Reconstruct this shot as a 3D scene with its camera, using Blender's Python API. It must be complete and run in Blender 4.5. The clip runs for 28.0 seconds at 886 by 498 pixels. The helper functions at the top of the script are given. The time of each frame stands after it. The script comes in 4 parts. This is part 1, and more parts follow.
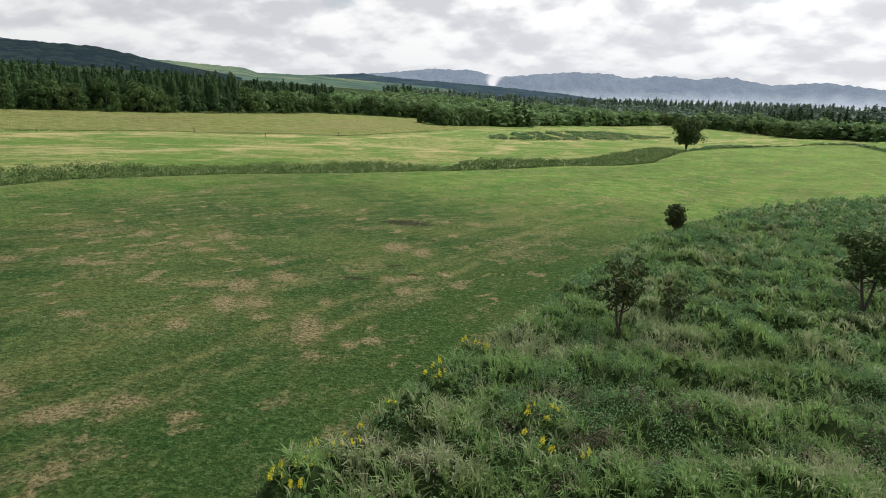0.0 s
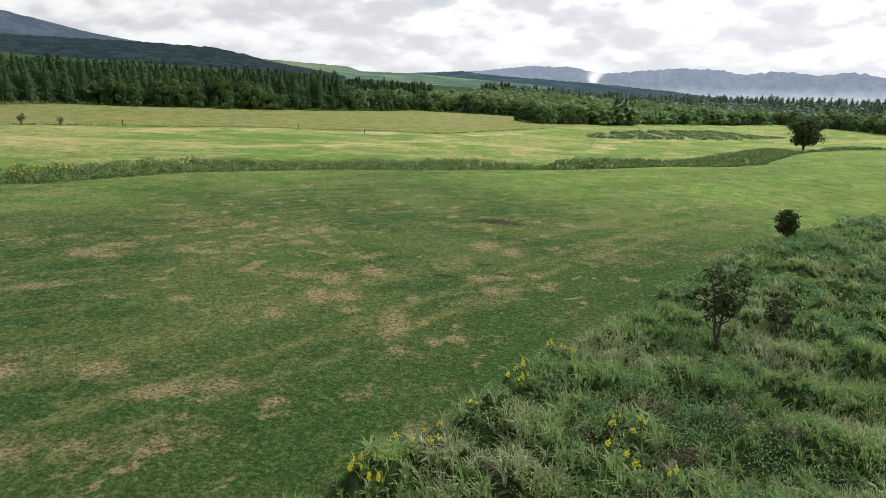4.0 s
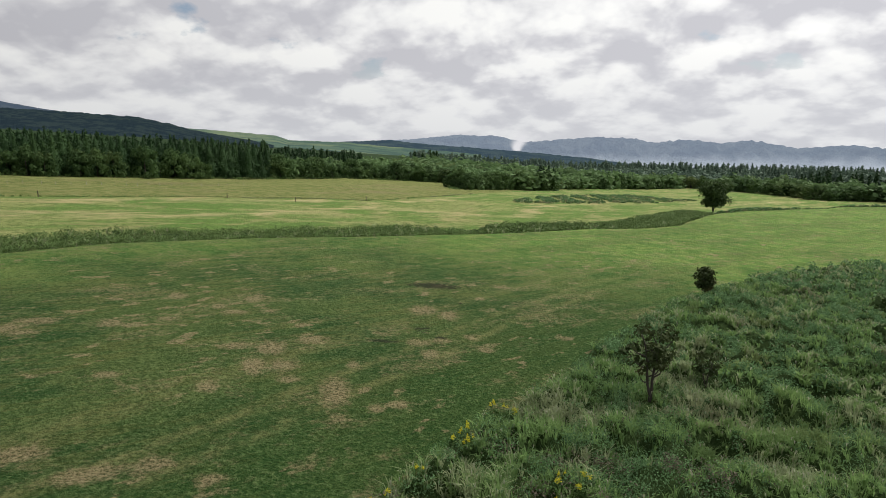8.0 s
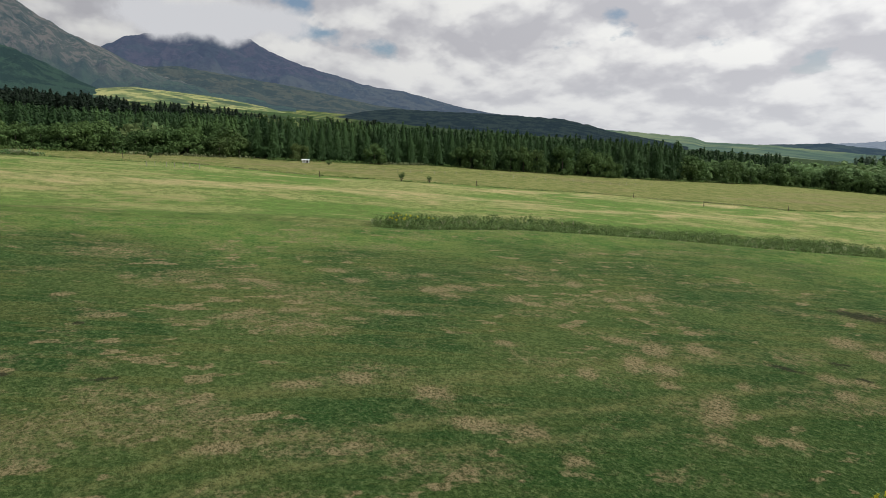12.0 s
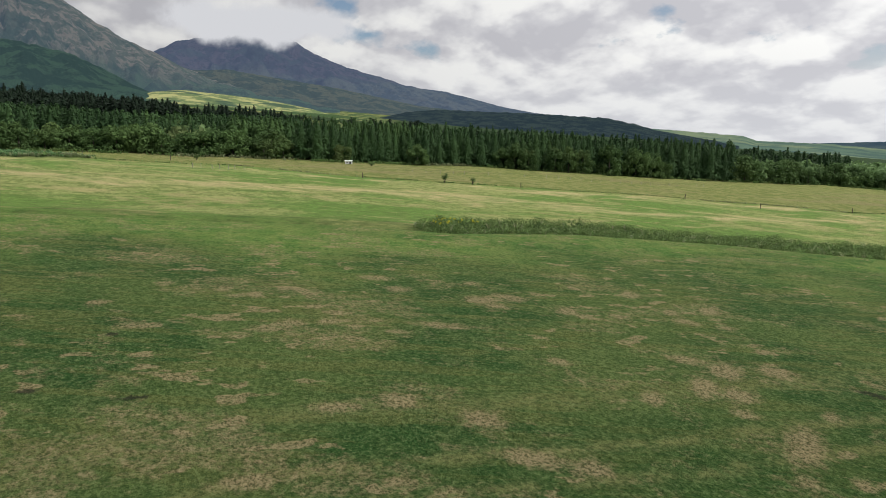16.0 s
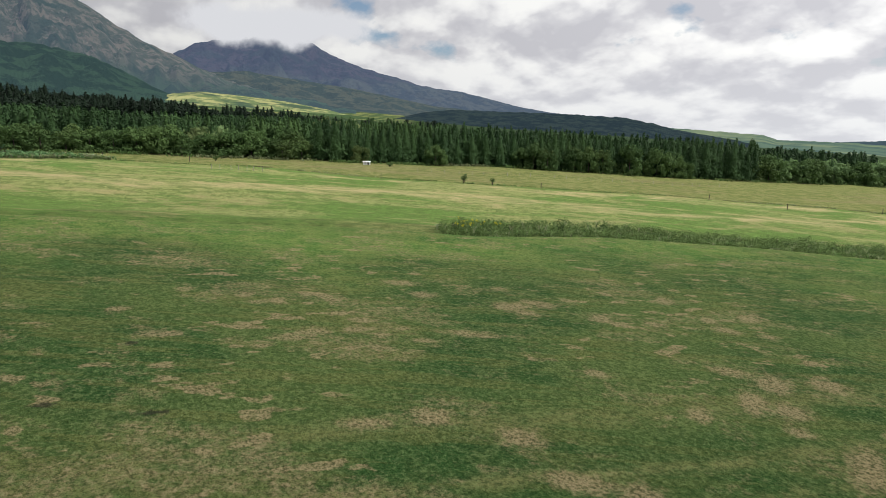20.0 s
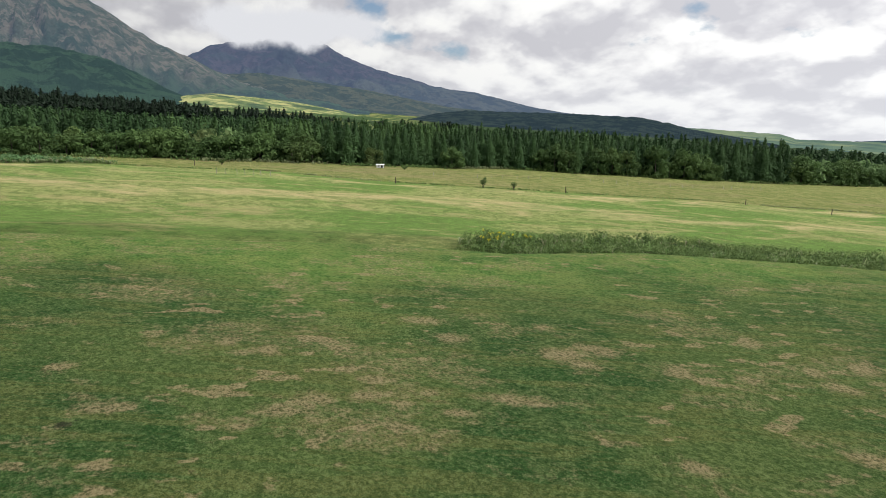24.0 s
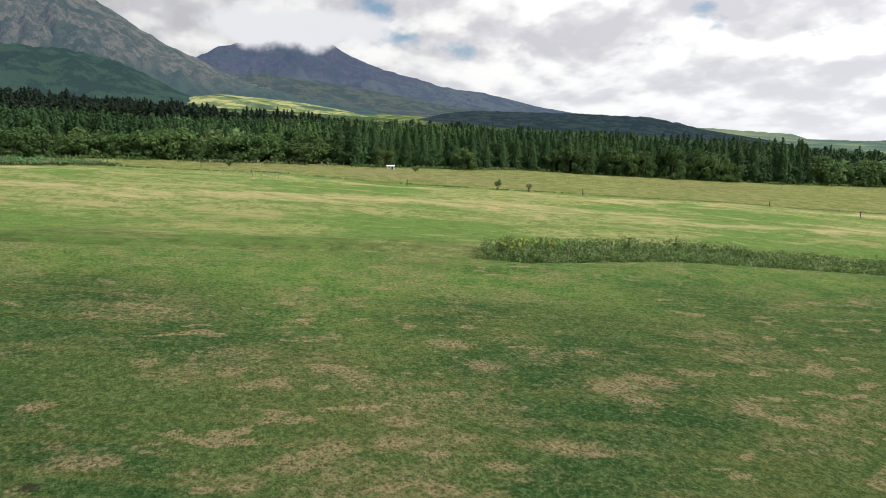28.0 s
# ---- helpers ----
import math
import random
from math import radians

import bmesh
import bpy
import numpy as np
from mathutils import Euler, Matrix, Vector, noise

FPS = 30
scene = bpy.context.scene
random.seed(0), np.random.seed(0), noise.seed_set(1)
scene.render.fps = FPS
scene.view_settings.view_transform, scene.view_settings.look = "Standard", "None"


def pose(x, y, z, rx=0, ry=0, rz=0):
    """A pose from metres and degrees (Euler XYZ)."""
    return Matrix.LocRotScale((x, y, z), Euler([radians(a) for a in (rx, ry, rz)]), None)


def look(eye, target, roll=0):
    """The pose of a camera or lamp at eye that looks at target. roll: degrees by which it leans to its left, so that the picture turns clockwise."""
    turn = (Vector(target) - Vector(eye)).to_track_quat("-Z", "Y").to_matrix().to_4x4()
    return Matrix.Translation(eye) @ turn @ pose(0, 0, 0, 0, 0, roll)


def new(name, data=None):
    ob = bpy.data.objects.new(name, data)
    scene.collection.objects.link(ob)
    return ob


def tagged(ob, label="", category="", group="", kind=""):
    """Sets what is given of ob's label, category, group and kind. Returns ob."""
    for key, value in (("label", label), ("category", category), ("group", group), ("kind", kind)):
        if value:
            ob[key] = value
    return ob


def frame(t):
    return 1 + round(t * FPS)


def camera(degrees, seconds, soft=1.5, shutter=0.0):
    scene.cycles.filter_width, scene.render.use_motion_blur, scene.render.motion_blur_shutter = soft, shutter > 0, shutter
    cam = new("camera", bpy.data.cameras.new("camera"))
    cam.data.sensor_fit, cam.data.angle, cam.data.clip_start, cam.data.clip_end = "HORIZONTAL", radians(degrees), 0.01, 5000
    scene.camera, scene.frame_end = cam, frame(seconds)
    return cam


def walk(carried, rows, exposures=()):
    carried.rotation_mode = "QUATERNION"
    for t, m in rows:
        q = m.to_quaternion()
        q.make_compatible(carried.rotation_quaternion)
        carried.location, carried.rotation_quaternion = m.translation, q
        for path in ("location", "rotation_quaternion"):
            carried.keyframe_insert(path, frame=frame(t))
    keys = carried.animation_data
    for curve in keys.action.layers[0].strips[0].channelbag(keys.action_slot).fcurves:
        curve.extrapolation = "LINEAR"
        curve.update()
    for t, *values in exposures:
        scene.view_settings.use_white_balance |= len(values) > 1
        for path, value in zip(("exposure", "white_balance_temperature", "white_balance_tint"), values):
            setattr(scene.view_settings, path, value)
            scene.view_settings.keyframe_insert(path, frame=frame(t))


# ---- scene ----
cam = camera(70.3, 28.0, soft=0.55)
PATH = [
    (0.0, 3.46, 1.16, 14.37, 2.98, -15.66, -0.21),
    (0.5, 3.43, 1.17, 14.40, 3.64, -15.67, -0.20),
    (1.0, 3.32, 1.15, 14.39, 5.97, -15.64, -0.28),
    (1.5, 3.27, 1.07, 14.40, 19.96, -15.73, -0.41),
    (2.0, 3.38, 1.02, 14.44, 25.08, -15.79, -0.44),
    (2.5, 3.47, 1.05, 14.48, 25.82, -15.82, -0.40),
    (3.0, 3.51, 1.08, 14.50, 24.86, -15.81, -0.35),
    (3.5, 3.62, 1.19, 14.49, 20.65, -15.80, -0.17),
    (4.0, 3.72, 1.40, 14.43, 11.63, -15.87, 0.17),
    (4.5, 3.74, 1.50, 14.37, -1.27, -15.95, 0.44),
    (5.0, 3.74, 1.35, 14.42, -7.6, -13.9, 0.45),
    (5.7, 3.68, 1.0, 14.45, -8.7, -11.0, 0.5),
    (6.5, 3.60, 0.73, 14.48, -7.32, -9.99, 0.54),
    (7.0, 3.50, 0.72, 14.49, -5.97, -10.00, 0.49),
    (7.5, 3.43, 0.75, 14.49, -1.82, -9.95, 0.43),
    (8.0, 3.37, 0.82, 14.46, 5.25, -9.95, 0.29),
    (8.5, 3.32, 0.92, 14.38, 13.35, -9.83, 0.04),
    (9.0, 3.28, 0.98, 14.30, 22.32, -9.74, -0.25),
    (9.5, 3.31, 1.00, 14.24, 30.15, -9.79, -0.46),
    (10.0, 3.39, 1.01, 14.21, 37.07, -9.81, -0.57),
    (10.5, 3.48, 1.01, 14.18, 39.31, -9.83, -0.57),
    (11.0, 3.54, 1.04, 14.18, 40.26, -9.84, -0.51),
    (11.5, 3.58, 1.08, 14.17, 40.78, -9.86, -0.43),
    (12.0, 3.61, 1.13, 14.16, 41.21, -9.85, -0.37),
    (12.5, 3.64, 1.16, 14.16, 42.12, -9.83, -0.32),
    (13.0, 3.68, 1.21, 14.16, 43.30, -9.86, -0.26),
    (13.5, 3.69, 1.25, 14.16, 43.75, -9.85, -0.23),
    (15.5, 1.82, 2.68, 14.19, 44.72, -9.83, -0.07),
    (16.0, 1.28, 3.04, 14.25, 44.99, -9.84, -0.06),
    (16.5, 1.00, 3.14, 14.26, 45.26, -9.88, -0.04),
    (17.0, 0.88, 3.08, 14.27, 45.46, -9.83, -0.03),
    (17.5, 0.80, 2.99, 14.28, 45.69, -9.84, 0.04),
    (18.0, 0.74, 2.91, 14.29, 45.88, -9.86, 0.08),
    (18.5, 0.65, 2.88, 14.27, 46.06, -9.84, 0.08),
    (19.0, 0.43, 2.95, 14.24, 46.19, -9.83, 0.07),
    (19.5, 0.02, 3.19, 14.25, 46.27, -9.80, 0.09),
    (20.0, -0.64, 3.66, 14.28, 46.41, -9.82, 0.14),
    (20.5, -1.55, 4.37, 14.28, 46.49, -9.77, 0.16),
    (21.0, -2.67, 5.21, 14.31, 46.68, -9.76, 0.18),
    (21.5, -3.88, 6.06, 14.39, 46.76, -9.78, 0.25),
    (23.5, -8.15, 9.23, 14.54, 47.44, -9.79, 0.32),
    (24.0, -8.92, 9.74, 14.56, 47.58, -9.75, 0.36),
    (24.5, -9.62, 10.16, 14.58, 47.67, -9.75, 0.33),
    (25.0, -10.27, 10.52, 14.58, 47.75, -9.74, 0.30),
    (25.5, -10.87, 10.85, 14.58, 47.83, -9.73, 0.30),
    (26.0, -11.43, 11.12, 14.58, 47.91, -9.72, 0.32),
    (26.5, -11.97, 11.35, 14.59, 47.99, -9.72, 0.37),
    (27.0, -12.48, 11.57, 14.61, 48.07, -9.71, 0.41),
    (27.5, -12.98, 11.78, 14.62, 48.14, -9.74, 0.46),
    (28.0, -13.49, 12.02, 14.62, 48.24, -9.71, 0.48),
]
walk(cam, [(t, pose(x, y, z, 90 + pitch, roll, yaw)) for t, x, y, z, yaw, pitch, roll in PATH],
     [(0, 0.14), (3, 0.24), (3.6, 0.28), (4.5, 0.30), (6.5, -0.08), (8, -0.10), (13, -0.06), (17, 0.06), (21, 0.16), (25, 0.27), (28, 0.33)])

# ---------------------------------------------------------------- sky and sun
SUN_AZ, SUN_EL = 52.0, 48.0        # degrees right of +y, above the horizon


def build_sky():
    world = bpy.data.worlds.new("sky")
    scene.world = world
    world.use_nodes = True
    nt = world.node_tree
    nt.nodes.clear()
    N, L = nt.nodes.new, nt.links.new

    def math_node(op, a, b=None):
        n = N("ShaderNodeMath")
        n.operation = op
        for i, v in enumerate((a, b)):
            if v is None:
                continue
            if isinstance(v, (int, float)):
                n.inputs[i].default_value = v
            else:
                L(v, n.inputs[i])
        return n.outputs[0]

    def ramp(fac, stops):
        n = N("ShaderNodeValToRGB")
        e = n.color_ramp.elements
        while len(e) < len(stops):
            e.new(0.5)
        for k, (p, c) in zip(e, stops):
            k.position, k.color = p, (*c, 1)
        L(fac, n.inputs[0])
        return n.outputs[0]

    sky = N("ShaderNodeTexSky")
    sky.sky_type = "NISHITA"
    sky.sun_disc = False
    sky.sun_elevation, sky.sun_rotation = radians(SUN_EL), radians(SUN_AZ)
    tint = N("ShaderNodeMix")
    tint.data_type, tint.blend_type = "RGBA", "MULTIPLY"
    tint.inputs[0].default_value = 1
    L(sky.outputs[0], tint.inputs[6])
    tint.inputs[7].default_value = (0.10, 0.10, 0.10, 1)
    co = N("ShaderNodeTexCoord")
    sep = N("ShaderNodeSeparateXYZ")
    L(co.outputs["Generated"], sep.inputs[0])
    # the cloud layer draws together towards the horizon
    shrink = math_node("POWER", math_node("ADD", math_node("MAXIMUM", sep.outputs[2], -0.1), 0.20), -0.56)
    flat = N("ShaderNodeCombineXYZ")
    L(math_node("MULTIPLY", sep.outputs[0], shrink), flat.inputs[0])
    L(math_node("MULTIPLY", sep.outputs[1], shrink), flat.inputs[1])

    def clouds(scale, detail, offset, rough=0.55, warp=0.0, lift=1.0):
        m = N("ShaderNodeMapping")
        m.inputs["Location"].default_value = offset
        m.inputs["Scale"].default_value = (lift, lift, 1)
        L(flat.outputs[0], m.inputs[0])
        n = N("ShaderNodeTexNoise")
        n.inputs["Scale"].default_value, n.inputs["Detail"].default_value = scale, detail
        n.inputs["Roughness"].default_value, n.inputs["Distortion"].default_value = rough, warp
        L(m.outputs[0], n.inputs["Vector"])
        return n.outputs["Fac"]

    # heaps of cloud: thickness here against thickness a little higher up gives lit tops and grey bases
    heap = clouds(4.4, 9, (1.7, 0.4, 0), 0.52, 0.0)
    above = clouds(4.4, 9, (1.7, 0.4, 0), 0.52, 0.0, 0.962)
    wide = clouds(1.9, 4, (3.1, 5.2, 0), 0.5)
    cover = ramp(math_node("ADD", math_node("MULTIPLY", heap, 0.5), math_node("MULTIPLY", wide, 0.5)), [(0.365, (0, 0, 0)), (0.415, (1, 1, 1))])

    def billows(scale, offset, lift=1.0):
        m = N("ShaderNodeMapping")
        m.inputs["Location"].default_value = offset
        m.inputs["Scale"].default_value = (lift, lift, 1)
        L(flat.outputs[0], m.inputs[0])
        wob = N("ShaderNodeTexNoise")
        wob.inputs["Scale"].default_value, wob.inputs["Detail"].default_value = scale * 0.8, 4
        L(m.outputs[0], wob.inputs["Vector"])
        push = N("ShaderNodeMix")
        push.data_type, push.blend_type = "RGBA", "ADD"
        push.inputs[0].default_value = 0.16
        L(m.outputs[0], push.inputs[6])
        L(wob.outputs["Color"], push.inputs[7])
        n = N("ShaderNodeTexVoronoi")
        n.feature = "SMOOTH_F1"
        n.normalize = True
        n.inputs["Scale"].default_value, n.inputs["Detail"].default_value = scale, 4
        n.inputs["Roughness"].default_value, n.inputs["Smoothness"].default_value = 0.5, 0.22
        L(push.outputs[2], n.inputs["Vector"])
        return math_node("SUBTRACT", 1.0, n.outputs["Distance"])

    puff, puff_up = billows(3.5, (0.6, 2.9, 0)), billows(3.5, (0.6, 2.9, 0), 0.945)
    lift_ = math_node("MULTIPLY", math_node("ADD", math_node("SUBTRACT", puff, puff_up), math_node("MULTIPLY", math_node("SUBTRACT", heap, above), 0.55)), 1.35)
    body = math_node("ADD", math_node("MULTIPLY", puff, 0.58), math_node("ADD", math_node("MULTIPLY", wide, 0.30), math_node("MULTIPLY", heap, 0.22)))
    relief = math_node("ADD", body, lift_)
    shade = ramp(relief, [(0.50, (0.60, 0.60, 0.64)), (0.62, (0.70, 0.70, 0.73)), (0.70, (0.83, 0.83, 0.84)), (0.77, (0.92, 0.92, 0.92)), (0.86, (1.00, 1.00, 0.98))])
    # clouds grow brighter towards the sun
    s = Vector((math.sin(radians(SUN_AZ)) * math.cos(radians(SUN_EL)), math.cos(radians(SUN_AZ)) * math.cos(radians(SUN_EL)), math.sin(radians(SUN_EL))))
    dot = N("ShaderNodeVectorMath")
    dot.operation = "DOT_PRODUCT"
    L(co.outputs["Generated"], dot.inputs[0])
    dot.inputs[1].default_value = s
    gain = N("ShaderNodeMapRange")
    gain.inputs[1].default_value, gain.inputs[2].default_value = -0.40, 0.95
    gain.inputs[3].default_value, gain.inputs[4].default_value = 0.70, 1.36
    L(dot.outputs["Value"], gain.inputs[0])
    lit = N("ShaderNodeVectorMath")
    lit.operation = "SCALE"
    L(shade, lit.inputs[0])
    L(gain.outputs[0], lit.inputs[3])
    mix = N("ShaderNodeMix")
    mix.data_type = "RGBA"
    shut = ramp(math_node("ABSOLUTE", sep.outputs[2]), [(0.06, (1, 1, 1)), (0.14, (0, 0, 0))])
    L(math_node("MAXIMUM", cover, shut), mix.inputs[0])
    L(tint.outputs[2], mix.inputs[6])
    L(lit.outputs[0], mix.inputs[7])
    # pale band of distant cloud over the horizon
    low = ramp(math_node("ABSOLUTE", sep.outputs[2]), [(0.0, (1, 1, 1)), (0.13, (0, 0, 0))])
    band = N("ShaderNodeMix")
    band.data_type = "RGBA"
    L(math_node("MULTIPLY", low, 0.55), band.inputs[0])
    L(mix.outputs[2], band.inputs[6])
    band.inputs[7].default_value = (0.74, 0.76, 0.80, 1)
    bg = N("ShaderNodeBackground")
    bg.inputs[1].default_value = 0.90
    L(band.outputs[2], bg.inputs[0])
    out = N("ShaderNodeOutputWorld")
    L(bg.outputs[0], out.inputs[0])


build_sky()
sun = new("sun", bpy.data.lights.new("sun", "SUN"))
sun.data.energy, sun.data.angle, sun.data.color = 4.2, radians(0.6), (1.0, 0.95, 0.87)
sd = Vector((math.sin(radians(SUN_AZ)) * math.cos(radians(SUN_EL)), math.cos(radians(SUN_AZ)) * math.cos(radians(SUN_EL)), math.sin(radians(SUN_EL))))
sun.matrix_world = look(sd * 900, (0, 0, 0))


# ---------------------------------------------------------------- materials
class Mat:
    """Small helper that strings shader nodes together."""

    def __init__(self, name, rough=0.8, spec=0.3):
        self.m = bpy.data.materials.new(name)
        self.m.use_nodes = True
        self.nt = self.m.node_tree
        self.p = self.nt.nodes["Principled BSDF"]
        self.p.inputs["Roughness"].default_value = rough
        self.p.inputs["Specular IOR Level"].default_value = spec
        self.pos = self.nt.nodes.new("ShaderNodeNewGeometry").outputs["Position"]

    def link(self, a, b):
        self.nt.links.new(a, b)

    def put(self, socket, v):
        if isinstance(v, (int, float)):
            socket.default_value = v
        elif isinstance(v, tuple):
            socket.default_value = (*v, 1) if len(v) == 3 and socket.type == "RGBA" else v
        else:
            self.link(v, socket)

    def noise(self, scale, detail=4, rough=0.55, stretch=None, turn=0.0, warp=0.0):
        v = self.pos
        if stretch:
            mp = self.nt.nodes.new("ShaderNodeMapping")
            mp.inputs["Scale"].default_value = stretch
            mp.inputs["Rotation"].default_value = (0, 0, radians(turn))
            mp.vector_type = "TEXTURE"
            mp.inputs["Scale"].default_value = tuple(1 / k for k in stretch)
            self.link(v, mp.inputs[0])
            v = mp.outputs[0]
        n = self.nt.nodes.new("ShaderNodeTexNoise")
        n.inputs["Scale"].default_value, n.inputs["Detail"].default_value = scale, detail
        n.inputs["Roughness"].default_value, n.inputs["Distortion"].default_value = rough, warp
        self.link(v, n.inputs["Vector"])
        return n.outputs["Fac"]

    def step(self, v, lo, hi, a=0.0, b=1.0):
        n = self.nt.nodes.new("ShaderNodeMapRange")
        n.interpolation_type = "SMOOTHSTEP"
        self.put(n.inputs[0], v)
        for i, k in enumerate((lo, hi, a, b)):
            n.inputs[1 + i].default_value = k
        return n.outputs[0]

    def op(self, kind, a, b=0.0):
        n = self.nt.nodes.new("ShaderNodeMath")
        n.operation = kind
        self.put(n.inputs[0], a)
        self.put(n.inputs[1], b)
        return n.outputs[0]

    def mix(self, f, a, b, kind="MIX"):
        n = self.nt.nodes.new("ShaderNodeMix")
        n.data_type, n.blend_type = "RGBA", kind
        self.put(n.inputs[0], f)
        self.put(n.inputs[6], a)
        self.put(n.inputs[7], b)
        return n.outputs[2]

    def attr(self, name):
        n = self.nt.nodes.new("ShaderNodeAttribute")
        n.attribute_name = name
        return n.outputs["Fac"]

    def island(self):
        return self.nt.nodes.new("ShaderNodeNewGeometry").outputs["Random Per Island"]

    def each(self):
        return self.nt.nodes.new("ShaderNodeObjectInfo").outputs["Random"]

    def bump(self, h, strength=0.5, dist=0.05):
        n = self.nt.nodes.new("ShaderNodeBump")
        n.inputs["Strength"].default_value, n.inputs["Distance"].default_value = strength, dist
        self.link(h, n.inputs["Height"])
        self.link(n.outputs[0], self.p.inputs["Normal"])

    def color(self, c):
        self.put(self.p.inputs["Base Color"], c)
        return self

    def thin(self, weight=0.3):
        """Leaves and blades let some light through."""
        t = self.nt.nodes.new("ShaderNodeBsdfTranslucent")
        src = self.p.inputs["Base Color"]
        if src.links:
            self.link(src.links[0].from_socket, t.inputs[0])
        else:
            t.inputs[0].default_value = src.default_value
        mx = self.nt.nodes.new("ShaderNodeMixShader")
        mx.inputs[0].default_value = weight
        self.link(self.p.outputs[0], mx.inputs[1])
        self.link(t.outputs[0], mx.inputs[2])
        self.link(mx.outputs[0], self.nt.nodes["Material Output"].inputs[0])
        return self


def ground_material():
    m = Mat("grassland", 0.95, 0.03)
    ROW = 48.0                                   # the mowing runs along the ditch
    fine = m.noise(5.5, 6, 0.8)
    clump = m.noise(1.9, 5, 0.7)
    mid = m.noise(0.40, 5, 0.65)
    wide = m.noise(0.07, 3, 0.5)
    rows = m.noise(0.8, 6, 0.7, stretch=(0.11, 1.0, 1.0), turn=ROW)
    lawn = m.mix(m.step(mid, 0.44, 0.56), (0.026, 0.076, 0.019), (0.080, 0.124, 0.037))
    lawn = m.mix(m.step(m.noise(0.17, 4, 0.6, stretch=(0.6, 1.0, 1.0), turn=ROW), 0.46, 0.60, 0, 0.55), lawn, (0.036, 0.098, 0.024))
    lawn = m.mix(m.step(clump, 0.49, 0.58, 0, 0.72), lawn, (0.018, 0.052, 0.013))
    lawn = m.mix(m.step(wide, 0.44, 0.58, 0, 0.6), lawn, (0.112, 0.156, 0.042))
    lawn = m.mix(m.step(rows, 0.49, 0.57, 0, 0.55), lawn, (0.142, 0.148, 0.044))
    lawn = m.mix(m.step(fine, 0.50, 0.59, 0, 0.50), lawn, (0.130, 0.170, 0.062))
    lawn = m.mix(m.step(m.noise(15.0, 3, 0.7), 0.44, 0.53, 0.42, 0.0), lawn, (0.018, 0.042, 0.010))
    # sunlight on the lawn beyond the cloud shadow put into brighter grass colours
    lawn = m.mix(m.op("MULTIPLY", m.attr("sunlit"), m.step(m.noise(0.09, 5, 0.65, stretch=(0.35, 1, 1), turn=ROW), 0.40, 0.60, 0.42, 0.78)), lawn, m.mix(m.step(mid, 0.43, 0.57), (0.120, 0.245, 0.044), (0.220, 0.305, 0.074)))
    # darker grass beside the meadow; its wide reach also paints in cloud shade
    lawn = m.mix(m.op("MULTIPLY", m.attr("verge"), 0.7), lawn, m.mix(m.step(fine, 0.42, 0.58), (0.020, 0.056, 0.012), (0.052, 0.100, 0.024)))
    lawn = m.mix(m.op("MULTIPLY", m.attr("track"), m.step(m.noise(0.5, 5, 0.7), 0.42, 0.56, 0.1, 0.6)), lawn, (0.200, 0.195, 0.075))
    # tussocks: shade in the hollows and light on the tips put into the colour
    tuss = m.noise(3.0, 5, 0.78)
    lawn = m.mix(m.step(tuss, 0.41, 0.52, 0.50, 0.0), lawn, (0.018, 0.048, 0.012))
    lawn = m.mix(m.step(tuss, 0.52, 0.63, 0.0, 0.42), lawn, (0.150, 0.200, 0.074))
    # cut, drying grass lying in patches
    ragged = m.op("MULTIPLY", m.op("SUBTRACT", m.noise(1.7, 6, 0.75), 0.5), 2.5)
    drift = m.op("MULTIPLY", m.step(m.noise(0.25, 4, 0.6, stretch=(0.5, 1.0, 1.0), turn=ROW), 0.47, 0.62), 0.46)
    tufts = m.op("MULTIPLY", m.step(m.noise(0.62, 3, 0.55, stretch=(0.55, 1.0, 1.0), turn=ROW + 8), 0.565, 0.66), m.step(m.noise(0.055, 3, 0.5), 0.40, 0.58, 0.25, 0.85))
    dry = m.step(m.op("ADD", m.op("MAXIMUM", m.op("MAXIMUM", m.attr("dry"), drift), tufts), m.op("MULTIPLY", ragged, 0.75)), 0.20, 0.85)
    lawn = m.mix(m.op("MULTIPLY", dry, 0.70), lawn, m.mix(m.step(fine, 0.42, 0.58), (0.140, 0.118, 0.056), (0.315, 0.252, 0.135)))
    lawn = m.mix(m.step(m.op("ADD", m.attr("bare"), m.op("MULTIPLY", m.op("SUBTRACT", m.noise(2.2, 6, 0.75), 0.5), 2.2)), 0.35, 0.75, 0, 0.85), lawn, (0.026, 0.028, 0.017))
    # the pasture beyond the ditch, in bands of straw and green
    bands = m.noise(0.05, 7, 0.66, stretch=(0.5, 1.0, 1.0), turn=ROW, warp=0.6)
    streak = m.noise(0.16, 7, 0.70, stretch=(0.40, 1.0, 1.0), turn=ROW, warp=0.6)
    # these colours also carry the sunlight that reaches the pasture through the clouds
    past = m.mix(m.step(bands, 0.43, 0.58), (0.124, 0.216, 0.048), (0.262, 0.290, 0.100))
    past = m.mix(m.step(m.noise(0.45, 6, 0.72), 0.47, 0.57, 0, 0.6), past, (0.086, 0.138, 0.034))
    past = m.mix(m.step(m.noise(1.6, 5, 0.75), 0.46, 0.56, 0.4, 0.0), past, (0.070, 0.105, 0.028))
    past = m.mix(m.step(streak, 0.50, 0.64, 0, 0.62), past, (0.32, 0.275, 0.125))
    past = m.mix(m.op("MULTIPLY", m.step(m.op("ADD", m.attr("straw"), m.op("MULTIPLY", m.op("SUBTRACT", streak, 0.5), 2.0)), 0.3, 0.9), 0.70), past, (0.40, 0.340, 0.165))
    rough = m.mix(m.step(m.noise(0.30, 7, 0.75), 0.42, 0.58), (0.112, 0.140, 0.038), (0.185, 0.195, 0.068))
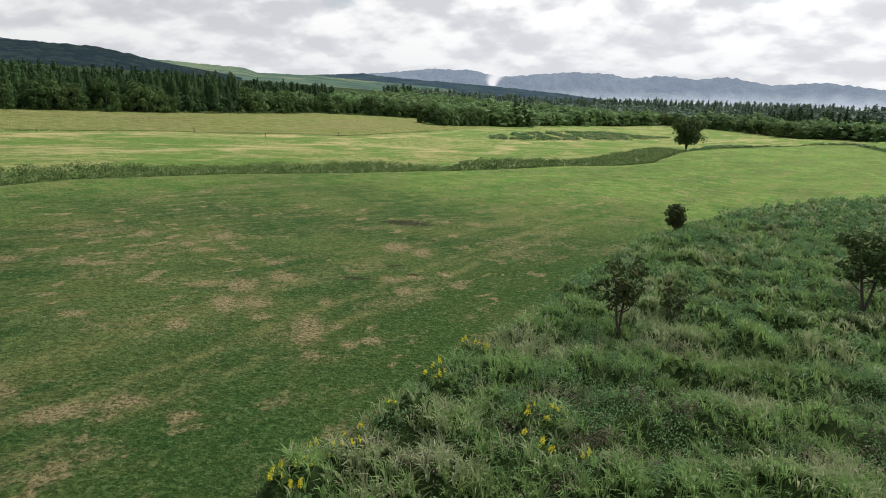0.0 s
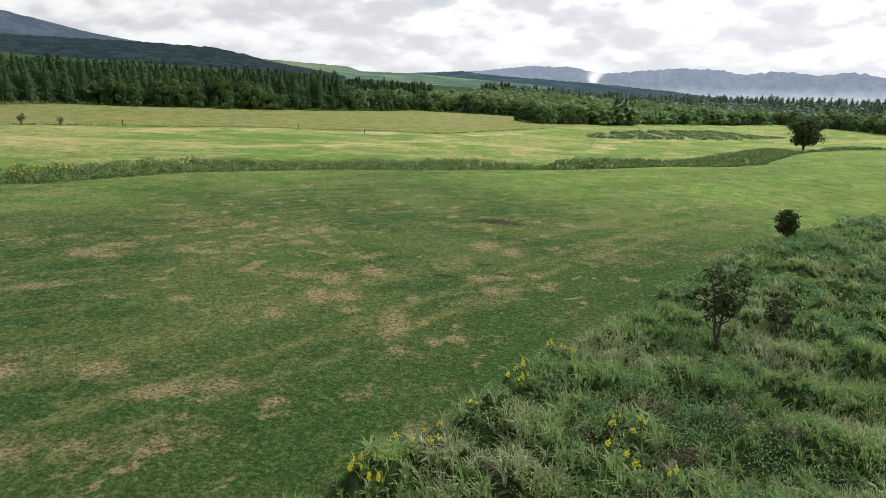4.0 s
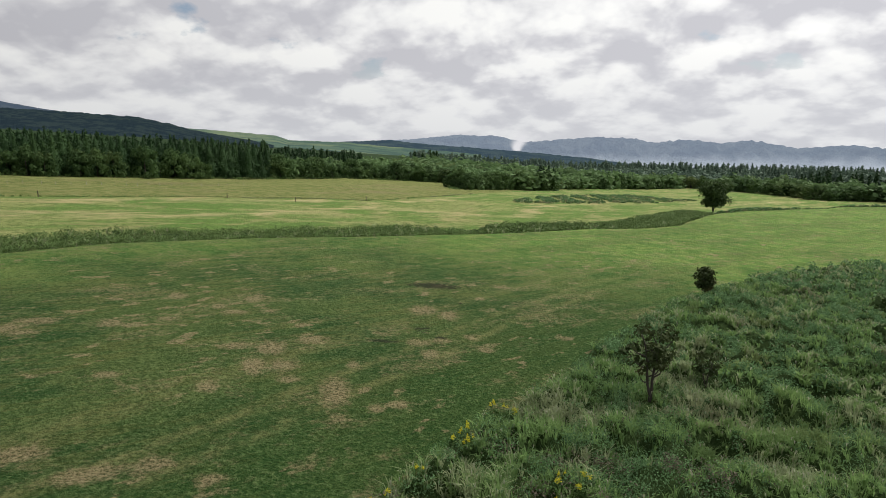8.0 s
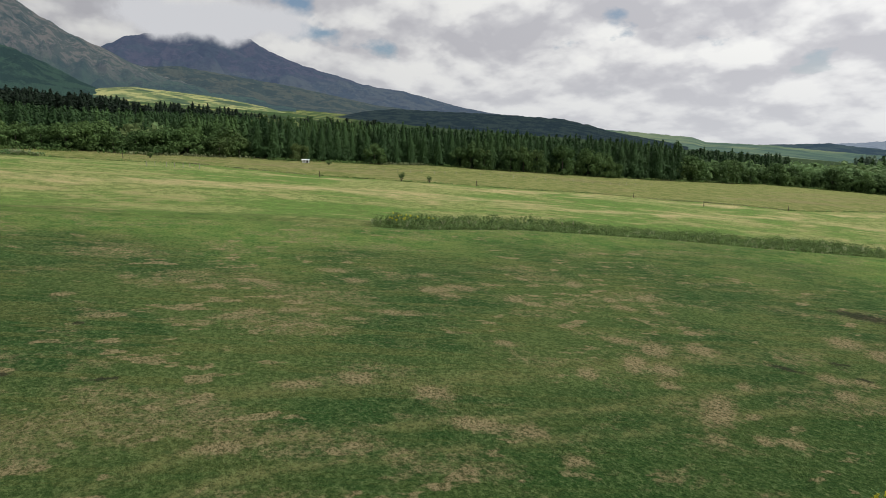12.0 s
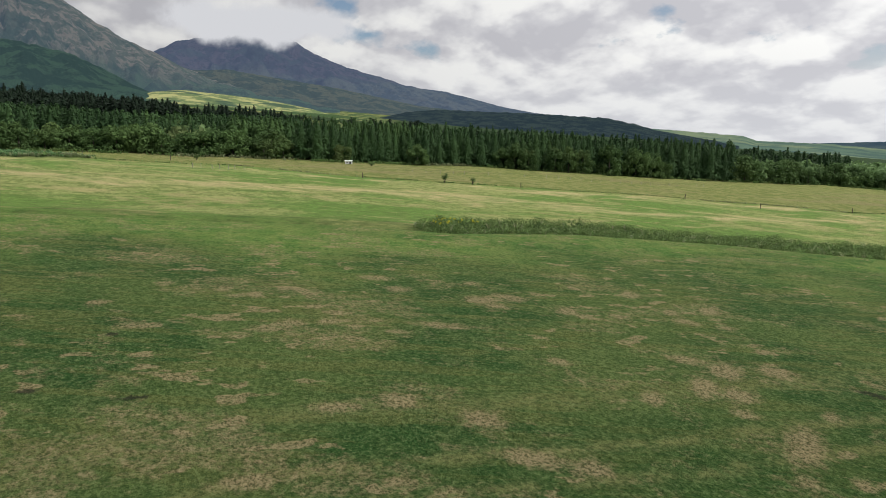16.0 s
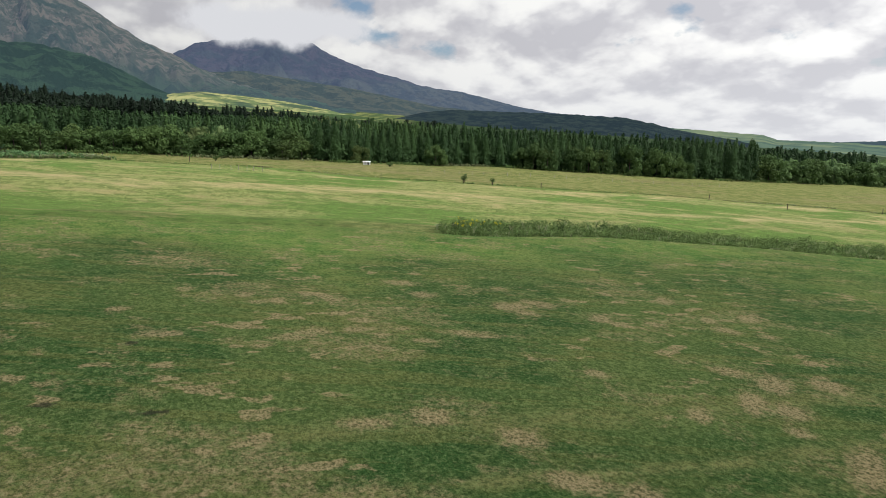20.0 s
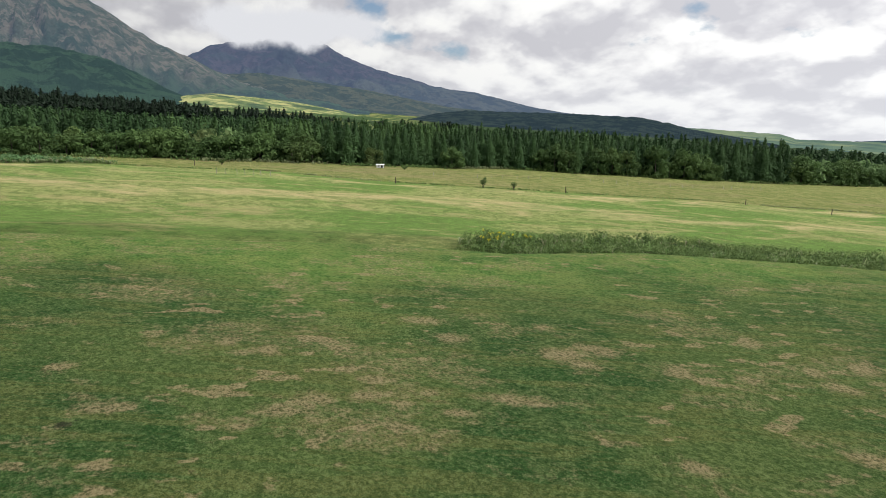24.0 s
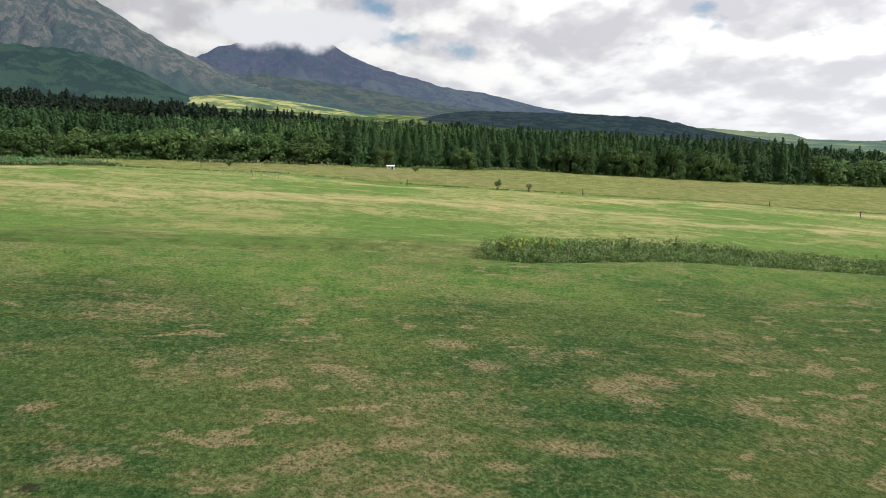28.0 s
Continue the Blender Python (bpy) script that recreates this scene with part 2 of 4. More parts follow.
    rough = m.mix(m.step(m.noise(0.05, 4, 0.6, stretch=(0.3, 1, 1), turn=ROW), 0.5, 0.66, 0, 0.5), rough, (0.20, 0.165, 0.085))
    past = m.mix(m.attr("rough_pasture"), past, rough)
    c = m.mix(1.0, m.mix(m.attr("far_side"), lawn, past), (1.20, 1.18, 1.30), "MULTIPLY")
    # dark green ground under the tall growth
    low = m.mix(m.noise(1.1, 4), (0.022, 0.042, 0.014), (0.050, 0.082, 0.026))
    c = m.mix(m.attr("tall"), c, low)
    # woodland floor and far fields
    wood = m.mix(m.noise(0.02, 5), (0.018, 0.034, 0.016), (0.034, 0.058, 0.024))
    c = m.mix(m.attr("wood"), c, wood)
    field = m.mix(m.step(m.noise(0.012, 3), 0.53, 0.58), (0.036, 0.068, 0.026), (0.17, 0.18, 0.068))
    c = m.mix(m.attr("fields"), c, field)
    # shade on the ground beyond the brow put into darker grass colours
    c = m.mix(m.op("MULTIPLY", m.attr("brow_shade"), m.step(m.noise(0.35, 5, 0.65, stretch=(0.5, 1, 1), turn=ROW), 0.35, 0.6, 0.70, 0.25)), c, m.mix(m.step(mid, 0.42, 0.58), (0.040, 0.078, 0.022), (0.088, 0.106, 0.038)))
    # low spots of the fine grain are darkened in the same way
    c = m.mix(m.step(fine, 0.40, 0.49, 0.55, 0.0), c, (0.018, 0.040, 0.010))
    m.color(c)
    m.bump(m.op("ADD", m.op("ADD", fine, tuss), m.op("MULTIPLY", clump, 1.5)), 1.0, 0.3)
    return m.m


def leaf_material(name, dark, light, scale=0.35, warm=None, translucent=0.25, by_object=False):
    m = Mat(name, 0.7, 0.10)
    c = m.mix(m.step(m.noise(scale, 4), 0.3, 0.7), dark, light)
    c = m.mix(m.op("MULTIPLY", m.island(), 0.28), c, tuple(k * 1.6 for k in light))
    c = m.mix(m.op("MULTIPLY", m.attr("tone"), 0.65), c, tuple(k * 0.45 for k in dark) if by_object else tuple(k * 1.7 for k in light))
    if warm:
        c = m.mix(m.step(m.noise(scale * 0.4, 3), 0.52, 0.68, 0, 0.8), c, warm)
    if by_object:
        c = m.mix(m.op("MULTIPLY", m.each(), 0.5), c, tuple(k * 0.55 for k in dark))
    m.color(c)
    return m.thin(translucent).m


def bark_material():
    m = Mat("bark", 0.9, 0.2)
    n = m.noise(6.0, 5, 0.6, stretch=(1, 1, 0.25))
    m.color(m.mix(n, (0.030, 0.026, 0.021), (0.085, 0.075, 0.062)))
    m.bump(n, 0.8, 0.03)
    return m.m


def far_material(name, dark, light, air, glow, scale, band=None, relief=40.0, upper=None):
    """Distant slopes: woods and grass, with the haze of the air put into their own glow."""
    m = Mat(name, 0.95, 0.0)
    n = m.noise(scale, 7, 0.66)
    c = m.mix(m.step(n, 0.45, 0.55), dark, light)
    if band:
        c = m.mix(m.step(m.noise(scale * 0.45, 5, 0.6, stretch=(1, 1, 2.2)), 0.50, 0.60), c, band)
    if upper:                                     # bare ground above the tree line; on the clouded mountain, its painted cloud shade
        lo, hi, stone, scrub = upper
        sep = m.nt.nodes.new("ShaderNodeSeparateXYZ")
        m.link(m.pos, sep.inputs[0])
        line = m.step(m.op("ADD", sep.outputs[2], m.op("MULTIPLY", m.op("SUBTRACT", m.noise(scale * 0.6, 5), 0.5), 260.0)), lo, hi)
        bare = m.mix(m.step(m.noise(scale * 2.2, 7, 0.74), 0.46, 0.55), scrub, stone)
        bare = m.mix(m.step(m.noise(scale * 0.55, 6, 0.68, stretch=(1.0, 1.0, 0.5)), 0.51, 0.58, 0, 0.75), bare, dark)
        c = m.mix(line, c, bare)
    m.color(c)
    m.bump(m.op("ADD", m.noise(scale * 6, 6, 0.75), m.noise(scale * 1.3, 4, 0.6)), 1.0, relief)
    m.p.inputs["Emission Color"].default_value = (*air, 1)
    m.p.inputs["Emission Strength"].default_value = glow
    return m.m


GROUND = ground_material()
BARK = bark_material()


OAK_LEAF = leaf_material("oak_leaf", (0.034, 0.060, 0.020), (0.062, 0.100, 0.034), 0.6, translucent=0.22)
OAK_BROWN = leaf_material("oak_leaf_turning", (0.030, 0.046, 0.016), (0.054, 0.072, 0.026), 0.6, warm=(0.078, 0.058, 0.026), translucent=0.18)
# leaves paled a little to carry the haze over the farther trees
FAR_BROAD = leaf_material("hazed_broadleaf", (0.054, 0.104, 0.042), (0.100, 0.160, 0.064), 0.02, warm=(0.140, 0.165, 0.066), translucent=0.35)
# bluer, paler leaves: the haze before the far woods is in the colour
HAZED_WOOD = leaf_material("far_hazed_woods", (0.044, 0.078, 0.058), (0.078, 0.116, 0.080), 0.006, warm=(0.096, 0.126, 0.078), translucent=0.2)
BROAD_LEAF = leaf_material("broadleaf", (0.046, 0.092, 0.030), (0.092, 0.152, 0.050), 0.06, warm=(0.125, 0.165, 0.056), translucent=0.35, by_object=True)
CEDAR_LEAF = leaf_material("cedar_needles", (0.020, 0.050, 0.018), (0.046, 0.092, 0.032), 0.05, warm=(0.062, 0.115, 0.034), translucent=0.15, by_object=True)
# cloud shadow over the slope forest put into its nearly black leaf colour
CLOUD_SHADED_CEDAR = leaf_material("cloud_shaded_needles", (0.007, 0.017, 0.009), (0.015, 0.030, 0.015), 0.03, translucent=0.02, by_object=True)
GRASS_TALL = leaf_material("tall_grass", (0.062, 0.126, 0.040), (0.142, 0.222, 0.076), 0.16, warm=(0.180, 0.215, 0.084), translucent=0.5)
GRASS_PALE = leaf_material("pale_grass", (0.125, 0.164, 0.080), (0.220, 0.256, 0.138), 0.22, warm=(0.200, 0.188, 0.122), translucent=0.5)
WEED_LEAF = leaf_material("broad_weeds", (0.050, 0.108, 0.044), (0.104, 0.184, 0.078), 0.3, translucent=0.35)
WEED_DRY = leaf_material("withering_weeds", (0.070, 0.062, 0.044), (0.120, 0.104, 0.076), 0.4, translucent=0.25)
PLUME = leaf_material("grass_plume", (0.17, 0.19, 0.125), (0.28, 0.29, 0.20), 0.5, translucent=0.35)
GOLD = leaf_material("yellow_flower", (0.36, 0.34, 0.020), (0.50, 0.47, 0.035), 2.0, translucent=0.2)
STALK = leaf_material("green_stalk", (0.040, 0.080, 0.024), (0.070, 0.120, 0.036), 1.0, translucent=0.2)
SHRUB_LEAF = leaf_material("shrub_leaf", (0.042, 0.080, 0.026), (0.105, 0.155, 0.052), 0.5, translucent=0.3)


def plain(name, color, rough=0.6, spec=0.3):
    m = Mat(name, rough, spec)
    n = m.noise(1.7, 5, 0.6)
    m.color(m.mix(m.step(n, 0.35, 0.75, 0, 0.5), color, tuple(k * 0.7 for k in color)))
    m.bump(m.noise(14.0, 3), 0.2, 0.01)
    return m.m


POST_WOOD = plain("weathered_post", (0.075, 0.062, 0.048), 0.9)
POST_PALE = plain("pale_post", (0.24, 0.23, 0.20), 0.8)
SHED_WHITE = plain("white_painted_metal", (0.72, 0.73, 0.74), 0.5)
SHED_DARK = plain("dark_opening", (0.03, 0.03, 0.032), 0.7)
ROOF_GREEN = plain("green_roof_sheet", (0.040, 0.135, 0.075), 0.5)


# ---------------------------------------------------------------- the lie of the land
def lerp_path(points, v):
    xs = [p[0] for p in points]
    return np.interp(v, xs, [p[1] for p in points])


def smooth(v, a, b):
    k = np.clip((v - a) / (b - a), 0, 1)
    return k * k * (3 - 2 * k)


def along(line, x, y):
    """Signed distance to a polyline (positive on its left-hand side) and the length run along it."""
    best, sign, run, got = np.full(x.shape, 1e9), np.ones(x.shape), np.zeros(x.shape), 0.0
    for (ax, ay), (bx, by) in zip(line, line[1:]):
        ux, uy = bx - ax, by - ay
        n = math.hypot(ux, uy)
        k = np.clip(((x - ax) * ux + (y - ay) * uy) / (n * n), 0, 1)
        d = np.hypot(x - ax - k * ux, y - ay - k * uy)
        side = np.where(ux * (y - ay) - uy * (x - ax) >= 0, 1.0, -1.0)
        near = d < best
        best, sign, run = np.where(near, d, best), np.where(near, side, sign), np.where(near, got + k * n, run)
        got += n
    return best * sign, run


def inside(poly, x, y):
    hit = np.zeros(x.shape, bool)
    for (ax, ay), (bx, by) in zip(poly, poly[1:] + poly[:1]):
        if ay == by:
            continue
        cross = ((ay > y) != (by > y)) & (x < (bx - ax) * (y - ay) / (by - ay) + ax)
        hit ^= cross
    return hit


def rim(poly, x, y):
    """Distance to a polygon's edge, positive inside."""
    d, _ = along(poly + poly[:1], x, y)
    return np.where(inside(poly, x, y), np.abs(d), -np.abs(d))


def bumps(x, y, scale, seed=0):
    """Cheap smooth noise from a few crossed waves, about -1 to 1."""
    r = np.random.RandomState(seed)
    out = np.zeros(np.shape(x))
    for _ in range(9):
        a, p, f = r.uniform(0, 6.28), r.uniform(0, 6.28), r.uniform(0.6, 1.7) / scale
        out = out + np.sin((x * math.cos(a) + y * math.sin(a)) * f * 6.28 + p)
    return out / 4.2


# the brow where the near field ends
CREST = [(-150, -80), (-96, -5), (-82.5, 20), (-71, 37), (-64, 50), (-54, 60), (-47, 76), (-32, 93), (-18, 105), (-1, 120), (25, 150), (42, 166), (56, 186), (80, 239), (115, 300), (190, 366), (300, 450)]
# the tall meadow beside it
MEADOW = [(-9, 11), (-3.8, 20.4), (-2, 23.4), (-0.3, 26.7), (1.5, 31), (3.9, 35), (7, 41), (12, 52), (16.4, 59), (22, 70), (28, 78), (43, 97), (67, 120), (89, 136), (112, 160), (150, 205), (170, 190), (136, 146), (95, 119), (75, 101), (58, 87), (60, 73), (48, 57), (35, 40.6), (25, 26), (17, 12), (6, 2), (-8, 2)]
VERGE = [(66, 80), (71, 82.5), (90, 84), (120, 84), (120, 72), (90, 74), (72, 76)]
# woodland edge: degrees left of +y, metres from the origin
EDGE = [(-60, 190), (-48, 205), (-41, 214), (-38, 225), (-36.5, 330), (-34, 460), (-30, 560), (-26, 540), (-22, 590), (-16, 640), (-10, 540), (-4, 395), (3.6, 325), (4.2, 395), (9, 372), (13, 352), (17, 329), (20, 300), (25, 280), (30, 266), (36, 252), (42, 245), (47, 228), (52, 220), (57, 217), (67, 210), (76, 209), (84, 207), (110, 210)]
HEDGE = [(-179.5, 24), (-177.6, 40), (-176.5, 56), (-184, 52), (-190, 40), (-191, 24)]
WEEDS = [(1, 262), (26, 278), (75, 339), (134, 428), (93, 424), (40, 357)]
BANK = [(86, 256), (127, 308), (177, 362), (225, 383), (212, 326), (174, 250), (150, 206)]


def polar(x, y):
    return np.degrees(np.arctan2(-x, y)), np.hypot(x, y)


def land(x, y, growth=True):
    """Height of the ground."""
    x, y = np.asarray(x, float), np.asarray(y, float)
    az, r = polar(x, y)
    z = -0.0832 * x - 0.0287 * y
    floor = -16 - 0.022 * np.minimum(r, 1000) - 0.042 * np.maximum(r - 1000, 0)
    z = np.where(z > floor + 4, z, floor + 4 * np.exp(np.clip((z - floor - 4) / 4, -20, 0)))
    s, _ = along(CREST, x, y)
    z = z - 3.1 * smooth(s, -3, 34) - 0.7 * smooth(s, 0.2, 2.4) - 1.1 * np.exp(-((s - 6) / 5) ** 2)
    z = z - 9.0 * np.exp(-((r - lerp_path(EDGE, az) - 92) / 46) ** 2) * smooth(az, 18, 30)          # a shallow valley behind the wood edge
    z = z + 0.25 * bumps(x, y, 60, 1) * smooth(r, 60, 140) + 2.5 * bumps(x, y, 420, 2) * smooth(r, 300, 900)
    if growth:
        t = tall(x, y)
        z = z + t * (0.30 + (0.58 * bumps(x, y, 4.8, 5) + 0.24 * bumps(x, y, 1.9, 6)) * (1 - smooth(r, 130, 220)) + 0.25 * strip(x, y))
    return z


def strip(x, y):
    """How far a place lies in the overgrown strip along the ditch (0 to 1)."""
    s, run = along(CREST, x, y)
    begin = 162.0
    width = 13 + 3.0 * smooth(run, begin, begin + 120) + 2.2 * bumps(x, y, 16, 9)
    front = 1.2 + 4.0 * (1 - smooth(run, begin, begin + 26)) + 0.5 * bumps(x, y, 9, 8)
    return smooth(s, front, front + 1.6) * (1 - smooth(s, width, width + 3)) * smooth(run, begin - 1, begin + 8) * (1 - smooth(run, 415, 440))


def tall(x, y):
    a = smooth(rim(MEADOW, x, y), -0.6, 0.8)
    b = smooth(rim(VERGE, x, y), -0.3, 1.0)
    c = smooth(rim(HEDGE, x, y), -0.5, 1.5)
    d = smooth(rim(WEEDS, x, y), -2, 3) * smooth(bumps(x, y, 22, 14), -0.5, 0.1)
    e = 1 - smooth(np.abs(along(BANK, x, y)[0]), 1.8, 3.6)
    for ox, oy in ((12.6, 38.6), (34.0, 48.6), (39.0, 47.8)):
        a = a * (1 - 0.75 * np.exp(-((x - ox) ** 2 + (y - oy) ** 2) / 2.6))
    return np.maximum.reduce([a, b, c, d, e, strip(x, y)])


# patches where cut grass has dried: x, y, half width, half depth
DRY_NEAR = [(-6.4, 35.7, 0.9, 2.3), (-12.9, 42.5, 1.1, 1.6), (-15.3, 42.2, 1.3, 0.8), (-12.6, 38.6, 0.8, 1.6), (-10.9, 39.2, 1.0, 1.1), (-13.7, 34.5, 0.7, 0.8), (-9.7, 37.0, 0.8, 0.6), (-10.7, 45.3, 1.1, 1.1), (-6.4, 40.8, 0.5, 0.6), (-2.9, 47.3, 1.1, 0.8), (-1.2, 48.4, 0.8, 0.7), (1.1, 50.2, 0.7, 0.7), (-1.7, 44.8, 0.8, 1.0), (2.3, 47.2, 0.8, 0.7), (-25.7, 53.7, 0.9, 1.2), (-19.2, 55.3, 1.0, 1.3), (-20.8, 51.8, 0.8, 0.8), (-19.0, 50.4, 1.1, 0.8), (-22.7, 46.7, 0.9, 0.7), (-16.4, 51.8, 0.8, 0.6), (-3.8, 57.4, 1.3, 1.6), (-1.3, 56.4, 1.0, 1.5)]
DRY_MID = [(3.6, 71.2, 1.3, 0.8), (-21.7, 22.9, 1.1, 0.9), (-17.8, 24.9, 1.1, 1.0), (-12.0, 25.4, 1.0, 0.7), (-14.0, 24.0, 1.6, 0.7), (-25.9, 44.5, 0.8, 0.9), (-31.1, 42.9, 1.3, 0.7), (-31.5, 40.5, 1.7, 0.9), (-20.1, 34.5, 1.0, 0.6), (-19.8, 13.6, 1.2, 0.6), (-23.0, 19.9, 1.3, 0.5), (-10.3, 16.8, 0.9, 0.3), (-16.3, 18.1, 0.9, 0.4), (-9.0, 24.7, 0.7, 0.5), (-2.4, 35.0, 0.8, 0.6), (-3.6, 34.1, 0.5, 0.6), (-5.2, 32.1, 0.6, 0.5)]
DRY_LEFT = [(-34.6, 24.7, 1.2, 0.6), (-34.4, 22.9, 1.4, 0.6), (-34.8, 28.6, 1.1, 0.6), (-33.6, 27.0, 1.0, 0.6), (-31.8, 27.9, 0.7, 0.4), (-32.1, 29.9, 0.6, 0.4), (-29.6, 29.5, 0.7, 0.5), (-28.8, 33.1, 2.0, 0.6), (-37.3, 36.3, 1.1, 0.8), (-40.9, 37.0, 1.6, 0.7), (-44.0, 24.4, 0.8, 0.6), (-41.6, 25.7, 0.8, 0.7), (-42.1, 24.3, 0.7, 0.3), (-47.3, 21.4, 0.7, 0.5), (-31.9, 40.0, 1.1, 0.9), (-29.7, 40.0, 1.3, 0.6), (-30.3, 43.1, 1.0, 0.7), (-35.4, 43.3, 0.8, 0.6), (-25.7, 43.9, 1.1, 0.7), (-34.2, 20.5, 0.7, 0.4), (-44.9, 15.9, 0.8, 0.5), (-39.1, 16.0, 0.8, 0.4)]
BARE = [(-5.6, 46.7, 1.1, 0.4), (-3.1, 51.0, 0.8, 0.6), (-3.8, 68.5, 3.1, 1.4), (-5.1, 41.8, 0.2, 0.2), (-0.6, 61.6, 0.2, 0.4), (-1.3, 49.1, 0.5, 0.3), (-29.3, 12.6, 0.9, 0.2), (-32.7, 9.0, 0.6, 0.2), (-38.3, 14.7, 0.4, 0.3)]


def stains(x, y, spots, grow=1.0):
    out = np.zeros(x.shape)
    for cx, cy, a, b in spots:
        n = math.hypot(cx - 2, cy - 2)
        ux, uy = (cx - 2) / n, (cy - 2) / n
        dx, dy = x - cx, y - cy
        deep, side = dx * ux + dy * uy, -dx * uy + dy * ux
        d = (side / (a * grow)) ** 2 + (deep / (b * grow)) ** 2
        out = np.maximum(out, np.exp(-d * 0.7))
    return out


def mesh_from(name, verts, faces, material=None, smooth_faces=False):
    me = bpy.data.meshes.new(name)
    verts = np.asarray(verts, np.float32)
    faces = np.asarray(faces, np.int32)
    me.vertices.add(len(verts))
    me.vertices.foreach_set("co", verts.ravel())
    k = faces.shape[1]
    me.loops.add(faces.size)
    me.loops.foreach_set("vertex_index", faces.ravel())
    me.polygons.add(len(faces))
    me.polygons.foreach_set("loop_start", np.arange(0, faces.size, k, dtype=np.int32))
    me.polygons.foreach_set("loop_total", np.full(len(faces), k, np.int32))
    if smooth_faces:
        me.polygons.foreach_set("use_smooth", np.ones(len(faces), bool))
    me.update(calc_edges=True)
    if material:
        me.materials.append(material)
    return me


def grid_faces(nr, na, closed):
    i = np.arange(nr - 1)[:, None] * na
    j = np.arange(na if closed else na - 1)[None, :]
    k = (j + 1) % na
    return np.stack([i + j, i + na + j, i + na + k, i + k], -1).reshape(-1, 4)


def build_ground():
    fine = np.arange(-52, 92, 0.26)
    az = np.radians(np.concatenate([fine, np.arange(92, 308, 4.0)]))
    r = [0.02, 0.4, 1.2, 2.5, 5.0, 8.0]
    while r[-1] < 4950:
        r.append(r[-1] * (1.015 if r[-1] < 130 else 1.02 if r[-1] < 500 else 1.05))
    r = np.array(r)
    R, A = np.meshgrid(r, az, indexing="ij")
    X, Y = -R * np.sin(A), R * np.cos(A)
    Z = land(X, Y)
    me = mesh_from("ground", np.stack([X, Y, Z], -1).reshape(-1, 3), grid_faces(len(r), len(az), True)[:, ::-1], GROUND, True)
    s, run = along(CREST, X, Y)
    degs, _ = polar(X, Y)
    edge = lerp_path(EDGE, degs)
    fence = along(FENCE, X, Y)[0]
    edge_in = rim(MEADOW, X, Y)
    east = smooth(X - 17 - (Y - 12) * 0.55, 0, 5)
    masks = {
        "dry": stains(X, Y, DRY_NEAR + DRY_MID + DRY_LEFT),
        "bare": stains(X, Y, BARE),
        "far_side": smooth(s, -1, 4),
        "sunlit": np.maximum.reduce([smooth(Y + 0.45 * X + 5 * bumps(X, Y, 30, 61), 62, 120), 0.62 * smooth(s + 7 * bumps(X, Y, 25, 63), -26, -4), 0.6 * east]),
        "brow_shade": smooth(s, 0.2, 1.6) * (1 - smooth(s + 3 * bumps(X, Y, 20, 66), 12, 24)) * (1 - smooth(run, 168, 185)),
        "verge": smooth(edge_in, -19, -3) * (1 - smooth(Y, 55, 90)) * (1 - east),
        "track": np.exp(-((edge_in + 8.6) / 0.45) ** 2) + np.exp(-((edge_in + 11.2) / 0.4) ** 2) + 0.7 * np.exp(-((edge_in + 16) / 0.8) ** 2),
        "straw": np.exp(-((fence + 7) / 5) ** 2) * 0.55 + np.exp(-((s - 62 - 8 * bumps(X, Y, 90, 4)) / 9) ** 2) * 0.6,
        "rough_pasture": smooth(fence, -1.0, 2.0),
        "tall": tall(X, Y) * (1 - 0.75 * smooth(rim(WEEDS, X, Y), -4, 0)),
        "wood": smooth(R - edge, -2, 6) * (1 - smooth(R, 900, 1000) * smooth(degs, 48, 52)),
        "fields": smooth(R, 900, 1000) * smooth(degs, 48, 52),
    }
    for name, v in masks.items():
        a = me.attributes.new(name, "FLOAT", "POINT")
        a.data.foreach_set("value", v.ravel().astype(np.float32))
    ob = new("ground", me)
    tagged(ob, "gently sloping mown grassland with dried straw-coloured patches", "ground", kind="structure")


FENCE = [(-190, -10), (-185, 33), (-177, 54), (-162, 86), (-136, 109), (-108, 143), (-78, 182), (-65, 198), (-44, 211), (-27, 251), (-10, 300)]
build_ground()


